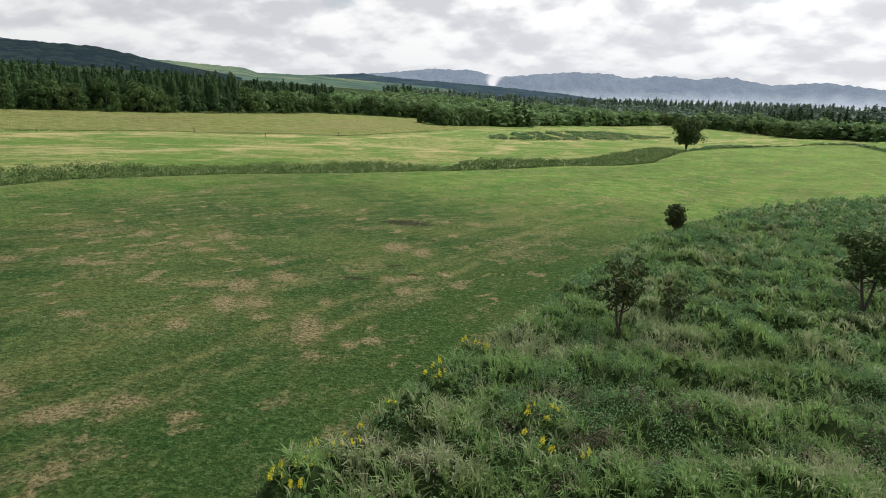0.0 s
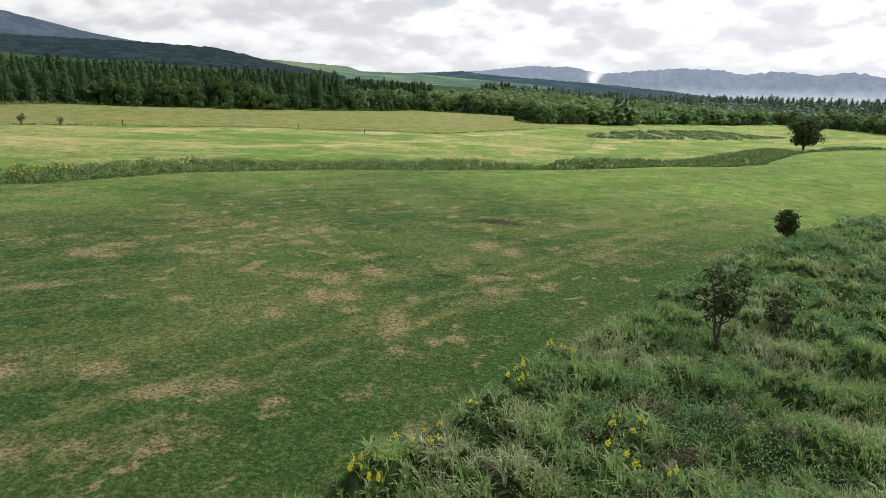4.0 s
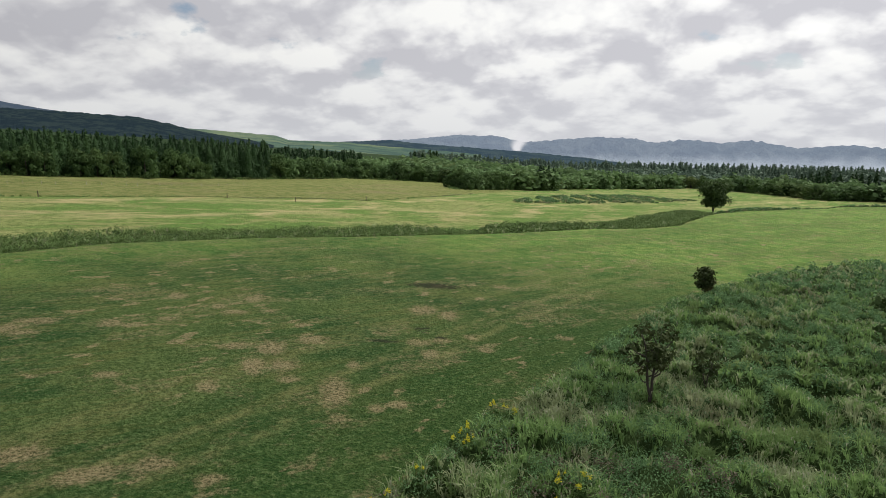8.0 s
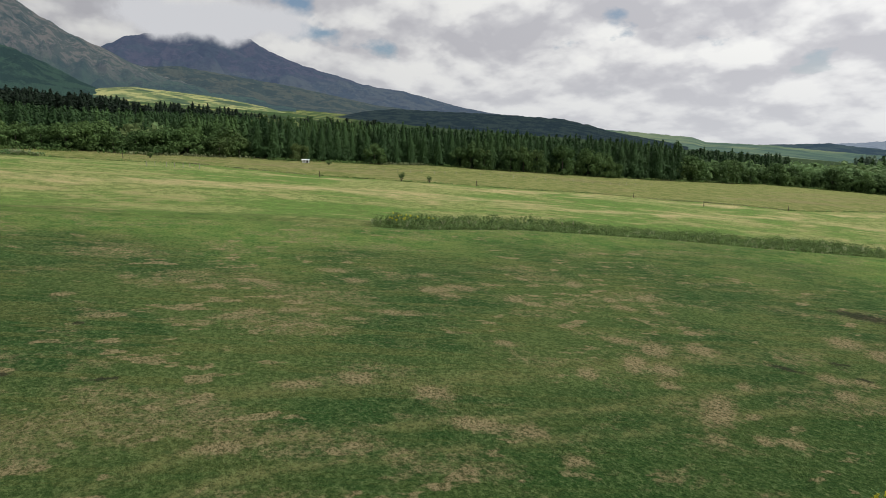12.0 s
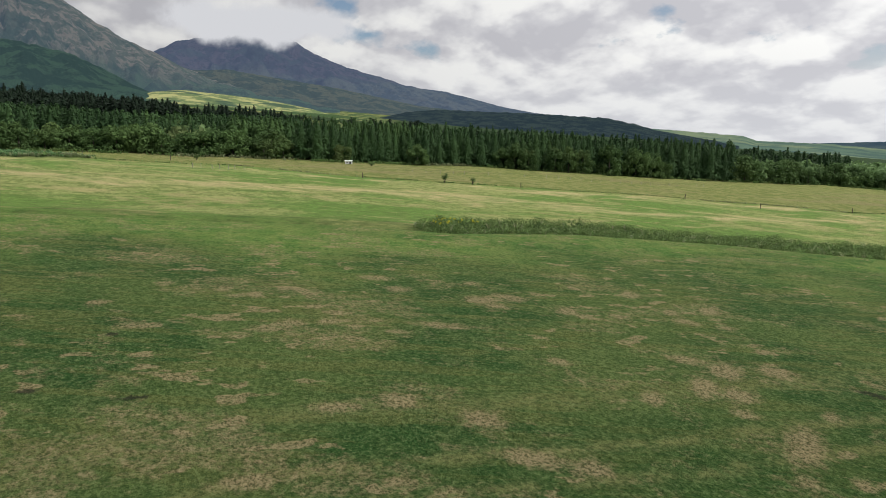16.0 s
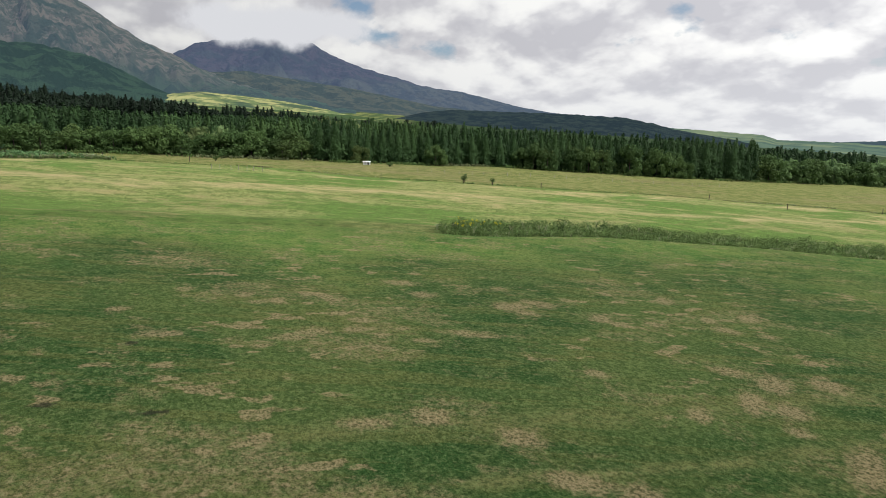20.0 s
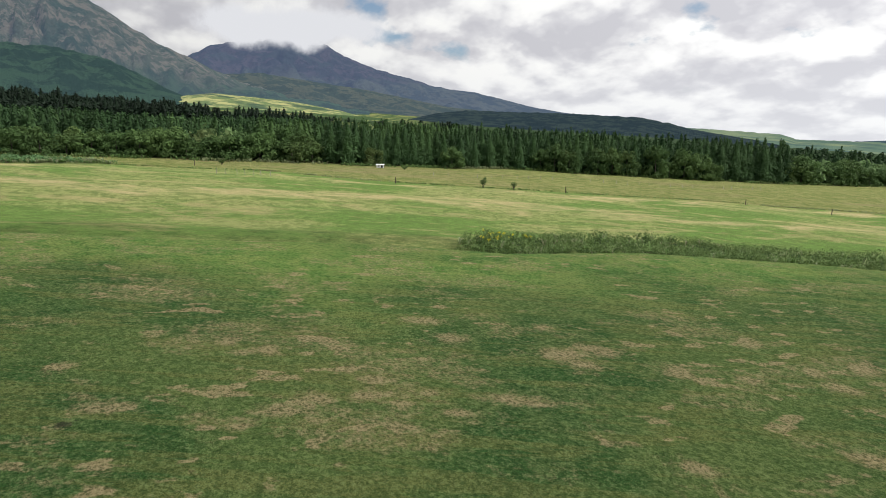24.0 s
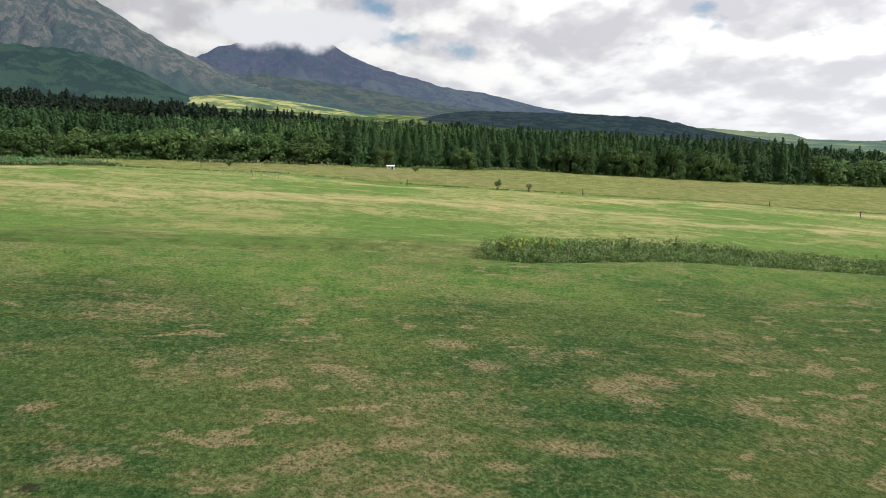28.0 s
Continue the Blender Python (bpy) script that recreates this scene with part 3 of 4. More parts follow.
# ---------------------------------------------------------------- hills and mountains
def ridge(name, label, profile, r0, r1, material, ruggedness=0.12, seed=0, step=0.16, front=0.0, kind_of=1.0, jag=0.012):
    """A range of hills: its skyline by bearing (degrees left of +y, degrees above the eye), rising from r0 to its crest at r1."""
    rs = np.random.RandomState(seed)
    a0, a1 = profile[0][0], profile[-1][0]
    az = np.arange(min(a0, a1), max(a0, a1) + step, step)
    prof = sorted(profile)
    el = lerp_path(prof, az)
    k = np.linspace(0, 1.15, 96)
    A, K = np.meshgrid(az, k, indexing="ij")
    E = np.repeat(el[:, None], len(k), 1)
    R = r0 + (r1 - r0) * K
    X, Y = -R * np.sin(np.radians(A)), R * np.cos(np.radians(A))
    base = land(X, Y, False) - 3
    top = 14.4 + r1 * np.tan(np.radians(E))
    foot = 14.4 + r0 * math.tan(radians(front)) if front else None
    shape = np.where(K <= 1, K ** kind_of, 1 - (K - 1) * 2.5)
    rough = bumps(X, Y, (r1 - r0) * 0.35, seed) + 0.5 * bumps(X, Y, (r1 - r0) * 0.15, seed + 1) + 0.25 * bumps(X, Y, (r1 - r0) * 0.06, seed + 2)
    # gullies that run down the slope
    W = A + 0.8 * bumps(X, Y, (r1 - r0) * 0.4, seed + 7)
    gull = 0.7 * np.abs(bumps(W, K * 3.0, 4.6, seed + 3)) + 0.45 * np.abs(bumps(W, K * 3.0, 1.9, seed + 4)) + 0.22 * np.abs(bumps(W, K * 3.0, 0.8, seed + 8))
    H = np.maximum(top - base, 0)
    Z = base + H * shape + H * ruggedness * (rough * 0.5 - gull * 0.45 + 0.12) * np.sin(np.clip(K, 0, 1) * math.pi) ** 0.8
    crag = bumps(A, K * 0, 1.1, seed + 5) + 0.6 * bumps(A, K * 0, 0.4, seed + 6)
    Z = Z + H * jag * crag * smooth(K, 0.6, 1.0)
    me = mesh_from(name, np.stack([X, Y, Z], -1).reshape(-1, 3), grid_faces(len(az), len(k), False), material, True)
    return tagged(new(name, me), label, "mountain", kind="structure")


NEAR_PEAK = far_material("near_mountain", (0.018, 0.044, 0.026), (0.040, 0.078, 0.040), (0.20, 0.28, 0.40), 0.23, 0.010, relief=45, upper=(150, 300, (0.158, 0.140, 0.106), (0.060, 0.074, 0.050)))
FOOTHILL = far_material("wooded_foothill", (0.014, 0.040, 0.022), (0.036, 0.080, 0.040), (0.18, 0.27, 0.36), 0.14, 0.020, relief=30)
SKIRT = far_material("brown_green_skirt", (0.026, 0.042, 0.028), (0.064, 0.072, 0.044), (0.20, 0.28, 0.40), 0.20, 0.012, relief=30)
# cloud shade is in the dark upper colours, sunlight in the greener lower ones
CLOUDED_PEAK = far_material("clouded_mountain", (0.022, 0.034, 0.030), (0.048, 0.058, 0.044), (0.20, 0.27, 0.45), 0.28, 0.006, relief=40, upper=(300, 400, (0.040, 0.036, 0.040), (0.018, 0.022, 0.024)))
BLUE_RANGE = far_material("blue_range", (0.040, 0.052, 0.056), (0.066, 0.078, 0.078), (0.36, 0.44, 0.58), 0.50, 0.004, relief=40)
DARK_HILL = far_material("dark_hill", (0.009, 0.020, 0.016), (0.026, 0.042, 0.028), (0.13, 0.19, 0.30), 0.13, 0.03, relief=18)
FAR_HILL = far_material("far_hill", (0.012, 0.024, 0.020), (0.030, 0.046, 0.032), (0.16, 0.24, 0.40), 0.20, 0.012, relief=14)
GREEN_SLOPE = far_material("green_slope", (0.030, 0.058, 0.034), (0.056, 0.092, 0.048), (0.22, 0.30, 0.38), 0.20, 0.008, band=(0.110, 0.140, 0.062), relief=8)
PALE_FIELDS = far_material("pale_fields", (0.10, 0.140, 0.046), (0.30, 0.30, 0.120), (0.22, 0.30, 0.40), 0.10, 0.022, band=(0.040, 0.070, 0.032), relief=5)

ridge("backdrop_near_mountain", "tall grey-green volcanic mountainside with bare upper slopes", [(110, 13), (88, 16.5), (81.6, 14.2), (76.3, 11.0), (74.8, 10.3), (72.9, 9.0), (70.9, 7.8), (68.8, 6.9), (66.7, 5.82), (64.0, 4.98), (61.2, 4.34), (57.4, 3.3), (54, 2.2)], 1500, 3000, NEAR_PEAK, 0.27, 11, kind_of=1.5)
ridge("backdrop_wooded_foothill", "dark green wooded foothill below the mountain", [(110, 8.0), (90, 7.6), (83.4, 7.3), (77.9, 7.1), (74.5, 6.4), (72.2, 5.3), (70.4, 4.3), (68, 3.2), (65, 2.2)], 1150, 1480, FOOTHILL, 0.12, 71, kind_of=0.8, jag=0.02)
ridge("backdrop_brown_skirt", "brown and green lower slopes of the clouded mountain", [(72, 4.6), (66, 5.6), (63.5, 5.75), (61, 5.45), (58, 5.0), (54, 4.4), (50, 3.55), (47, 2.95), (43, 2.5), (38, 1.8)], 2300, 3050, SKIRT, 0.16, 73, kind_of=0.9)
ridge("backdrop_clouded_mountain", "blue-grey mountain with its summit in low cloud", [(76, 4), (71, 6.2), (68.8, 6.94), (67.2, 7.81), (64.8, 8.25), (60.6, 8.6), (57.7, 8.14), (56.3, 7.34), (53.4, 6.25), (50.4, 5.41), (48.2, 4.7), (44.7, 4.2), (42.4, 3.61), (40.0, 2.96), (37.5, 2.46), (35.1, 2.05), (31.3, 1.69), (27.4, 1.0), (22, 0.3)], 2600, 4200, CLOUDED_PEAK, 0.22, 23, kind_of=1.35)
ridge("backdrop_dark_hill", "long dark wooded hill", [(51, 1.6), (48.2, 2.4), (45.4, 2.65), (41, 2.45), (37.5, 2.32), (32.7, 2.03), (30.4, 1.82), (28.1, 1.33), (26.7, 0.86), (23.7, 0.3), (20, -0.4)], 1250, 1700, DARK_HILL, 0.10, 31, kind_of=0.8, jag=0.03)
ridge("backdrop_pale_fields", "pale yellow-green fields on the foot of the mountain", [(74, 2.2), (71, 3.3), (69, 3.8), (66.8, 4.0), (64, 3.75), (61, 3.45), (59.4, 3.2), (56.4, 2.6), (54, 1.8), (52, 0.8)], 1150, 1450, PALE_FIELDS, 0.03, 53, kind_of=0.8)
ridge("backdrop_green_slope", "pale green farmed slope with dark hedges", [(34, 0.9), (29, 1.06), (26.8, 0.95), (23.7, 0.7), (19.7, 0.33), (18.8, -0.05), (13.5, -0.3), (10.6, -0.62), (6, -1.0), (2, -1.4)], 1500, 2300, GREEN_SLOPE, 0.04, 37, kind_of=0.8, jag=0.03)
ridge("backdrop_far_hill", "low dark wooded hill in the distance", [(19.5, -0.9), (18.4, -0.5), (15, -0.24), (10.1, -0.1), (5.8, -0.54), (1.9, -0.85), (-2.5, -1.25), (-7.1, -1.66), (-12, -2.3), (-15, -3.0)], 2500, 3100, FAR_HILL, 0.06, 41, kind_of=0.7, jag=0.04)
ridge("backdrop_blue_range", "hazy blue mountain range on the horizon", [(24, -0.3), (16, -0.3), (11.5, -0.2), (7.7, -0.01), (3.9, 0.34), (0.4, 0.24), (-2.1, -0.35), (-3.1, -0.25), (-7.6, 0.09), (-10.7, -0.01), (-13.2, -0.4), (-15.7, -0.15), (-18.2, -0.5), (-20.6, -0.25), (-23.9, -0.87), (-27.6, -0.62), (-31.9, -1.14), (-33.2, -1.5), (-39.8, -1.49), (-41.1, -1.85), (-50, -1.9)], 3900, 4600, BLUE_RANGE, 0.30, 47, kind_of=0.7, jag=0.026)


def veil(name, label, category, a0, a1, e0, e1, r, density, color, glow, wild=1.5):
    """A thin bank of vapour or haze far off: a sheet that glows to look lit, its density fading out at its ragged rim.
    """
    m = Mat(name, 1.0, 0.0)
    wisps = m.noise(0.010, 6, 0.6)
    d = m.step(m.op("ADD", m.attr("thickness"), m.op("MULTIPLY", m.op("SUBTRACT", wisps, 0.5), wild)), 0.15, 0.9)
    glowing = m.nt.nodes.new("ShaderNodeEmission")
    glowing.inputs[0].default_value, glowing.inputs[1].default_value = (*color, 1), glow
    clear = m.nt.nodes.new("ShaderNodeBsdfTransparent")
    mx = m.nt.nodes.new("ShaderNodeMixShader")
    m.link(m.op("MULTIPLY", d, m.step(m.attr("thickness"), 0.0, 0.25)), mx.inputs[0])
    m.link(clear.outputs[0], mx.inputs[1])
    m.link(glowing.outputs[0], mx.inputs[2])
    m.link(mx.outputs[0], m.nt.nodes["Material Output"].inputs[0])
    U, V = np.meshgrid(np.linspace(0, 1, 60), np.linspace(0, 1, 60), indexing="ij")
    A, E = np.radians(a0 + (a1 - a0) * U), np.radians(e0 + (e1 - e0) * V)
    P = np.stack([-r * np.sin(A), r * np.cos(A), 14.4 + r * np.tan(E)], -1).reshape(-1, 3)
    me = mesh_from(name, P, grid_faces(60, 60, False), m.m, True)
    at = me.attributes.new("thickness", "FLOAT", "POINT")
    at.data.foreach_set("value", density(U, V).ravel().astype(np.float32))
    ob = tagged(new(name, me), label, category, kind="structure")
    ob.visible_shadow = False


def summit_cap(u, v):
    low = 0.31 + 0.04 * np.sin(u * 9) + 0.035 * np.sin(u * 23 + 1)
    return 1.6 * smooth(v, low - 0.17, low + 0.17) * smooth(u, 0.0, 0.3) * (1 - smooth(u, 0.70, 1.0)) * (1 - smooth(v, 0.34, 0.78))


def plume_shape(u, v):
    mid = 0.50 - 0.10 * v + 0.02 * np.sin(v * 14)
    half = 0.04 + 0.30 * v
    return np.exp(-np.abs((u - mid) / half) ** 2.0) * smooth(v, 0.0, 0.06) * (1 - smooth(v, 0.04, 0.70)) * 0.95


veil("backdrop_summit_cloud", "white cloud lying on the mountain top", "cloud", 50, 71, 6.0, 14.0, 3500, summit_cap, (0.64, 0.65, 0.68), 1.0, 1.1)
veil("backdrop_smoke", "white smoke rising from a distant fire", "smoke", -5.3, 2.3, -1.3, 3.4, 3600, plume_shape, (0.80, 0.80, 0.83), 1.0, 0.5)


# sheet added before the blue range, glowing to imitate haze at its foot
def range_haze(u, v):
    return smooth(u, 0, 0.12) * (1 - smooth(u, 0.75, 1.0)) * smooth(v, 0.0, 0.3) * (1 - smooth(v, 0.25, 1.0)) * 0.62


veil("backdrop_range_haze", "pale glowing haze sheet along the foot of the blue range", "mist", 4, -46, -3.4, -0.5, 3700, range_haze, (0.56, 0.62, 0.70), 1.0, 0.5)


# ---------------------------------------------------------------- plants
def tube(verts, faces, pts, radii, sides=6):
    """A tapered limb along a line of points."""
    first = len(verts)
    for i, (p, r) in enumerate(zip(pts, radii)):
        d = (Vector(pts[min(i + 1, len(pts) - 1)]) - Vector(pts[max(i - 1, 0)])).normalized()
        u = d.orthogonal().normalized()
        w = d.cross(u)
        for k in range(sides):
            a = 2 * math.pi * k / sides
            verts.append(Vector(p) + (u * math.cos(a) + w * math.sin(a)) * r)
    for i in range(len(pts) - 1):
        for k in range(sides):
            a, b = first + i * sides + k, first + i * sides + (k + 1) % sides
            faces.append((a, b, b + sides, a + sides))


def leaf_cloud(rs, centres, radii, count, size, flat=0.75, wild=0.7):
    """Small two-sided leaves scattered through the shells of many clumps."""
    c = rs.randint(0, len(centres), count)
    d = rs.normal(size=(count, 3))
    d /= np.linalg.norm(d, axis=1)[:, None]
    rad = radii[c] * (0.55 + 0.5 * rs.rand(count) ** 0.6)
    p = centres[c] + d * rad[:, None] * np.array([1, 1, flat])
    n = d + rs.normal(size=(count, 3)) * wild + np.array([0, 0, 0.35])
    n /= np.linalg.norm(n, axis=1)[:, None]
    u = np.cross(n, rs.normal(size=(count, 3)))
    u /= np.linalg.norm(u, axis=1)[:, None]
    w = np.cross(n, u)
    s = size * (0.6 + 0.8 * rs.rand(count))[:, None]
    v = np.stack([p - u * s, p + w * s * 0.55, p + u * s, p - w * s * 0.55], 1).reshape(-1, 3)
    return v, np.arange(count * 4).reshape(-1, 4)


def part(name, data, parent, label=""):
    ob = new(name, data)
    ob.parent = parent
    return tagged(ob, label)


def oak(label, x, y, height, spread, seed, leaves, size, leaf=None, bare=0.3, group="", stems=2, fill=0.14):
    """A small oak: forked trunk, limbs and a ragged crown of leaf clumps."""
    rs = np.random.RandomState(seed)
    root = new("oak_tree")
    root.location = (x, y, float(land(np.array([x]), np.array([y]), False)[0]))
    tagged(root, label, "tree", group)
    verts, faces, ends = [], [], []
    turn = rs.uniform(0, 6.28)
    for s in range(stems):
        lean = turn + s * 2 * math.pi / stems + rs.uniform(-0.4, 0.4)
        pts, rad = [], []
        for i in range(7):
            k = i / 6
            out = spread * (0.24 if stems > 1 else 0.05) * k ** 1.4
            pts.append((math.cos(lean) * out + rs.uniform(-0.035, 0.035) * height * k, math.sin(lean) * out + rs.uniform(-0.035, 0.035) * height * k, -0.3 + k * height * rs.uniform(0.80, 0.88)))
            rad.append(height * 0.019 * (1 - 0.8 * k))
        tube(verts, faces, pts, rad, 7)
        ends.append(pts[-1])
        limbs = 9 if stems > 1 else 15
        for b in range(limbs):
            k = bare + (0.95 - bare) * (b + rs.rand()) / limbs
            f = min(k * 6, 5.99)
            base = Vector(pts[int(f)]).lerp(Vector(pts[int(f) + 1]), f - int(f))
            a = lean + b * 2.4 + rs.uniform(-0.5, 0.5)
            dome = math.sqrt(max(0.05, 1 - (2 * (k - bare) / (1 - bare) - 0.85) ** 2 * 0.75))
            reach = spread * rs.uniform(0.26, 0.42) * dome * (0.8 if stems > 1 else 1.15)
            lift = height * rs.uniform(0.05, 0.15)
            mid = base + Vector((math.cos(a) * reach * 0.5, math.sin(a) * reach * 0.5, lift * 0.3))
            tip = base + Vector((math.cos(a + 0.2) * reach, math.sin(a + 0.2) * reach, lift))
            tube(verts, faces, [base, mid, tip], [height * 0.010, height * 0.007, height * 0.002], 5)
            ends += [tuple(tip), tuple(mid.lerp(tip, 0.45) + Vector((0, 0, height * 0.03)))]
    part("trunk", mesh_from("trunk", verts, faces, BARK, True), root, "dark branching trunk")
    ends = np.array(ends, float)
    extra = ends[rs.randint(0, len(ends), len(ends))] + rs.normal(size=ends.shape) * spread * 0.06
    cs = np.concatenate([ends, extra])
    cs[:, 2] = np.clip(cs[:, 2], height * (bare + 0.06), height * 0.93)
    v, f = leaf_cloud(rs, cs, spread * fill * rs.uniform(0.6, 1.15, len(cs)), leaves, size)
    part("crown", mesh_from("crown", v, f, leaf or OAK_LEAF), root, "dense ragged leaves")
    return root


def cedar_mesh(rs, height, width, count, size):
    """A cedar: sprays of needles hanging on a tall, lumpy column with a rounded tip."""
    def girth(k):
        return (1 - k ** 1.7) ** 0.9 * (0.80 + 0.20 * np.minimum(k / 0.25, 1))

    k = 1 - rs.rand(count) ** 0.72
    k = np.clip(k + rs.normal(size=count) * 0.02, 0.0, 0.985)
    a = rs.rand(count) * 6.28
    ph = rs.uniform(0, 6.28)
    lump = 1 + 0.17 * np.sin(a * 3 + k * 15 + ph) + 0.15 * np.sin(a * 5 - k * 27 + ph)
    r = width * 0.5 * girth(k) * lump * (0.66 + 0.42 * rs.rand(count)) + 0.05
    p = np.stack([np.cos(a) * r, np.sin(a) * r, height * (0.04 + 0.96 * k)], 1)
    outward = np.stack([np.cos(a), np.sin(a), np.zeros(count)], 1)
    side = np.stack([-np.sin(a), np.cos(a), np.zeros(count)], 1) + rs.normal(size=(count, 3)) * 0.35
    side /= np.linalg.norm(side, axis=1)[:, None]
    hang = outward * (0.35 + 0.7 * rs.rand(count))[:, None] + np.array([0, 0, -0.6]) + rs.normal(size=(count, 3)) * 0.25
    hang /= np.linalg.norm(hang, axis=1)[:, None]
    sz = (size * (0.6 + 0.7 * rs.rand(count)) * (1.1 - 0.45 * k))[:, None]
    v = np.stack([p - hang * sz, p + side * sz * 0.6, p + hang * sz * 1.1, p - side * sz * 0.6], 1).reshape(-1, 3)
    # the dense heart of the tree
    seg, rings = 8, 6
    kk = np.linspace(0.0, 0.95, rings)
    aa = np.arange(seg) * 2 * math.pi / seg
    rr = width * 0.31 * girth(kk)
    core = np.stack([rr[:, None] * np.cos(aa), rr[:, None] * np.sin(aa), np.repeat((height * (0.04 + 0.94 * kk))[:, None], seg, 1)], -1).reshape(-1, 3)
    f = np.concatenate([np.arange(count * 4).reshape(-1, 4), grid_faces(rings, seg, True)[:, ::-1] + count * 4])
    return np.concatenate([v, core]), f


def broad_mesh(rs, height, width, leaves, size):
    """A round-headed tree: a dome of leaf clumps that reaches nearly to the ground."""
    n = 40
    a = rs.rand(n) * 6.28
    q = np.sqrt(rs.rand(n)) * 0.42
    dome = np.sqrt(np.maximum(0.0, 1 - (q / 0.52) ** 2))
    z = height * (0.16 + 0.66 * dome * (0.35 + 0.65 * rs.rand(n) ** 0.5))
    skirt = rs.rand(n) < 0.4
    z = np.where(skirt, height * rs.uniform(0.06, 0.36, n), z)
    q = np.where(skirt, rs.uniform(0.26, 0.44, n), q)
    cs = np.stack([np.cos(a) * q * width, np.sin(a) * q * width, z], 1)
    v, f = leaf_cloud(rs, cs, width * rs.uniform(0.10, 0.18, n), leaves, size, 0.8, 0.4)
    return v, f


def trunk_mesh(height, radius):
    verts, faces = [], []
    tube(verts, faces, [(0, 0, -0.5), (0.05, 0, height * 0.4), (0, 0.05, height)], [radius, radius * 0.7, radius * 0.2], 6)
    return mesh_from("trunk", verts, faces, BARK, True)


def ground_z(x, y):
    return float(land(np.array([x]), np.array([y]), False)[0])


# how high the trees of the wood edge and the woods behind them reach by bearing, in degrees above the eye
NEAR_TOP = [(14, -0.4), (24, 0.1), (31, 0.55), (40, 1.0), (48, 1.45), (58, 1.95), (70, 2.1), (76, 2.5), (82, 2.85), (110, 2.9)]
CANOPY = [(18, 0.1), (24, 0.2), (32, 0.55), (40, 1.0), (44, 1.5), (48, 2.05), (55, 2.35), (59, 2.95), (67, 3.4), (71, 3.9), (75, 4.5), (79, 4.7), (83, 4.5), (110, 4.2)]


def near_room(x, y, az, r):
    return 14.4 + r * math.tan(radians(float(lerp_path(NEAR_TOP, az)))) - ground_z(x, y)


def wood_edge():
    """The trees that stand along the edge of the woods, one by one."""
    rs = np.random.RandomState(7)
    cedars = [cedar_mesh(rs, rs.uniform(13.5, 16), rs.uniform(6.0, 7.2), 1200, 0.44) for _ in range(7)]
    cedars = [mesh_from("crown", v, f, CEDAR_LEAF) for v, f in cedars]
    broads = [mesh_from("crown", *broad_mesh(rs, rs.uniform(7.5, 9), rs.uniform(7.5, 9.5), 1900, 0.36), BROAD_LEAF) for _ in range(7)]
    ct, bt = trunk_mesh(11, 0.25), trunk_mesh(5, 0.2)

    def plant(kind, az, r, scale, tall_by=1.0):
        x, y = -r * math.sin(radians(az)), r * math.cos(radians(az))
        root = new("cedar_tree" if kind else "broadleaf_tree")
        root.location = (x, y, float(land(np.array([x]), np.array([y]), False)[0]))
        root.rotation_euler = (0, 0, rs.uniform(0, 6.28))
        if kind and az > 14:
            tall_by = min(max(near_room(x, y, az, r) * rs.uniform(0.84, 1.03) / (14.75 * scale), 0.6), 1.3)
        root.scale = (scale, scale, scale * tall_by)
        if kind:
            tagged(root, "tall dark green cedar at the edge of the woods", "tree", "cedars along the wood edge")
            part("trunk", ct, root)
            part("crown", cedars[rs.randint(7)], root)
        else:
            tagged(root, "round-headed broadleaf tree at the edge of the woods", "tree", "broadleaf trees along the wood edge")
            part("trunk", bt, root)
            part("crown", broads[rs.randint(7)], root)

    az = 86.0
    while az > -50:
        edge = float(lerp_path(EDGE, az))
        step = degs_for(5.2, edge)
        if az > 58:                                   # broadleaf fringe, cedars behind
            step *= 1.15
            plant(0, az, edge + rs.uniform(0, 4), rs.uniform(0.95, 1.25), rs.uniform(0.8, 1.0))
            if rs.rand() < 0.7:
                plant(0, az - step * 0.4, edge + rs.uniform(4, 8), rs.uniform(1.05, 1.35), rs.uniform(0.85, 1.05))
            plant(1, az - step * 0.5, edge + rs.uniform(13, 19), rs.uniform(0.82, 1.0), rs.uniform(0.95, 1.1))
        elif az > 20.5:
            big = float(lerp_path([(20, 1.12), (34, 1.08), (42, 0.88), (50, 0.90), (57, 1.0), (62, 0.85)], az))
            plant(1, az, edge + rs.uniform(0, 4), rs.uniform(0.66, 1.10) * big, rs.uniform(0.9, 1.15))
            plant(1, az - step * 0.5, edge + rs.uniform(5, 10), rs.uniform(0.85, 1.10) * big, rs.uniform(0.95, 1.1))
            mixed = 24.5 < az < 41
            if rs.rand() < (0.2 if az > 47 else 0.75 if mixed else 0.3):
                plant(0, az - step * 0.5, edge - rs.uniform(-1, 2.0), rs.uniform(0.8, 1.25) if mixed else rs.uniform(0.5, 0.95), rs.uniform(1.1, 1.5) if mixed else rs.uniform(0.9, 1.2))
        else:
            if az < -14:
                step *= 1.5
            plant(0, az, edge + rs.uniform(0, 5), rs.uniform(0.95, 1.45) * (1.0 if az > -14 else 1.2), rs.uniform(0.85, 1.1))
            if rs.rand() < 0.7:
                plant(0, az - step * 0.6, edge + rs.uniform(6, 14), rs.uniform(1.1, 1.5), rs.uniform(0.95, 1.15))
            step *= 1.35
        az -= step


def degs_for(metres, r):
    return math.degrees(metres / r)


wood_edge()


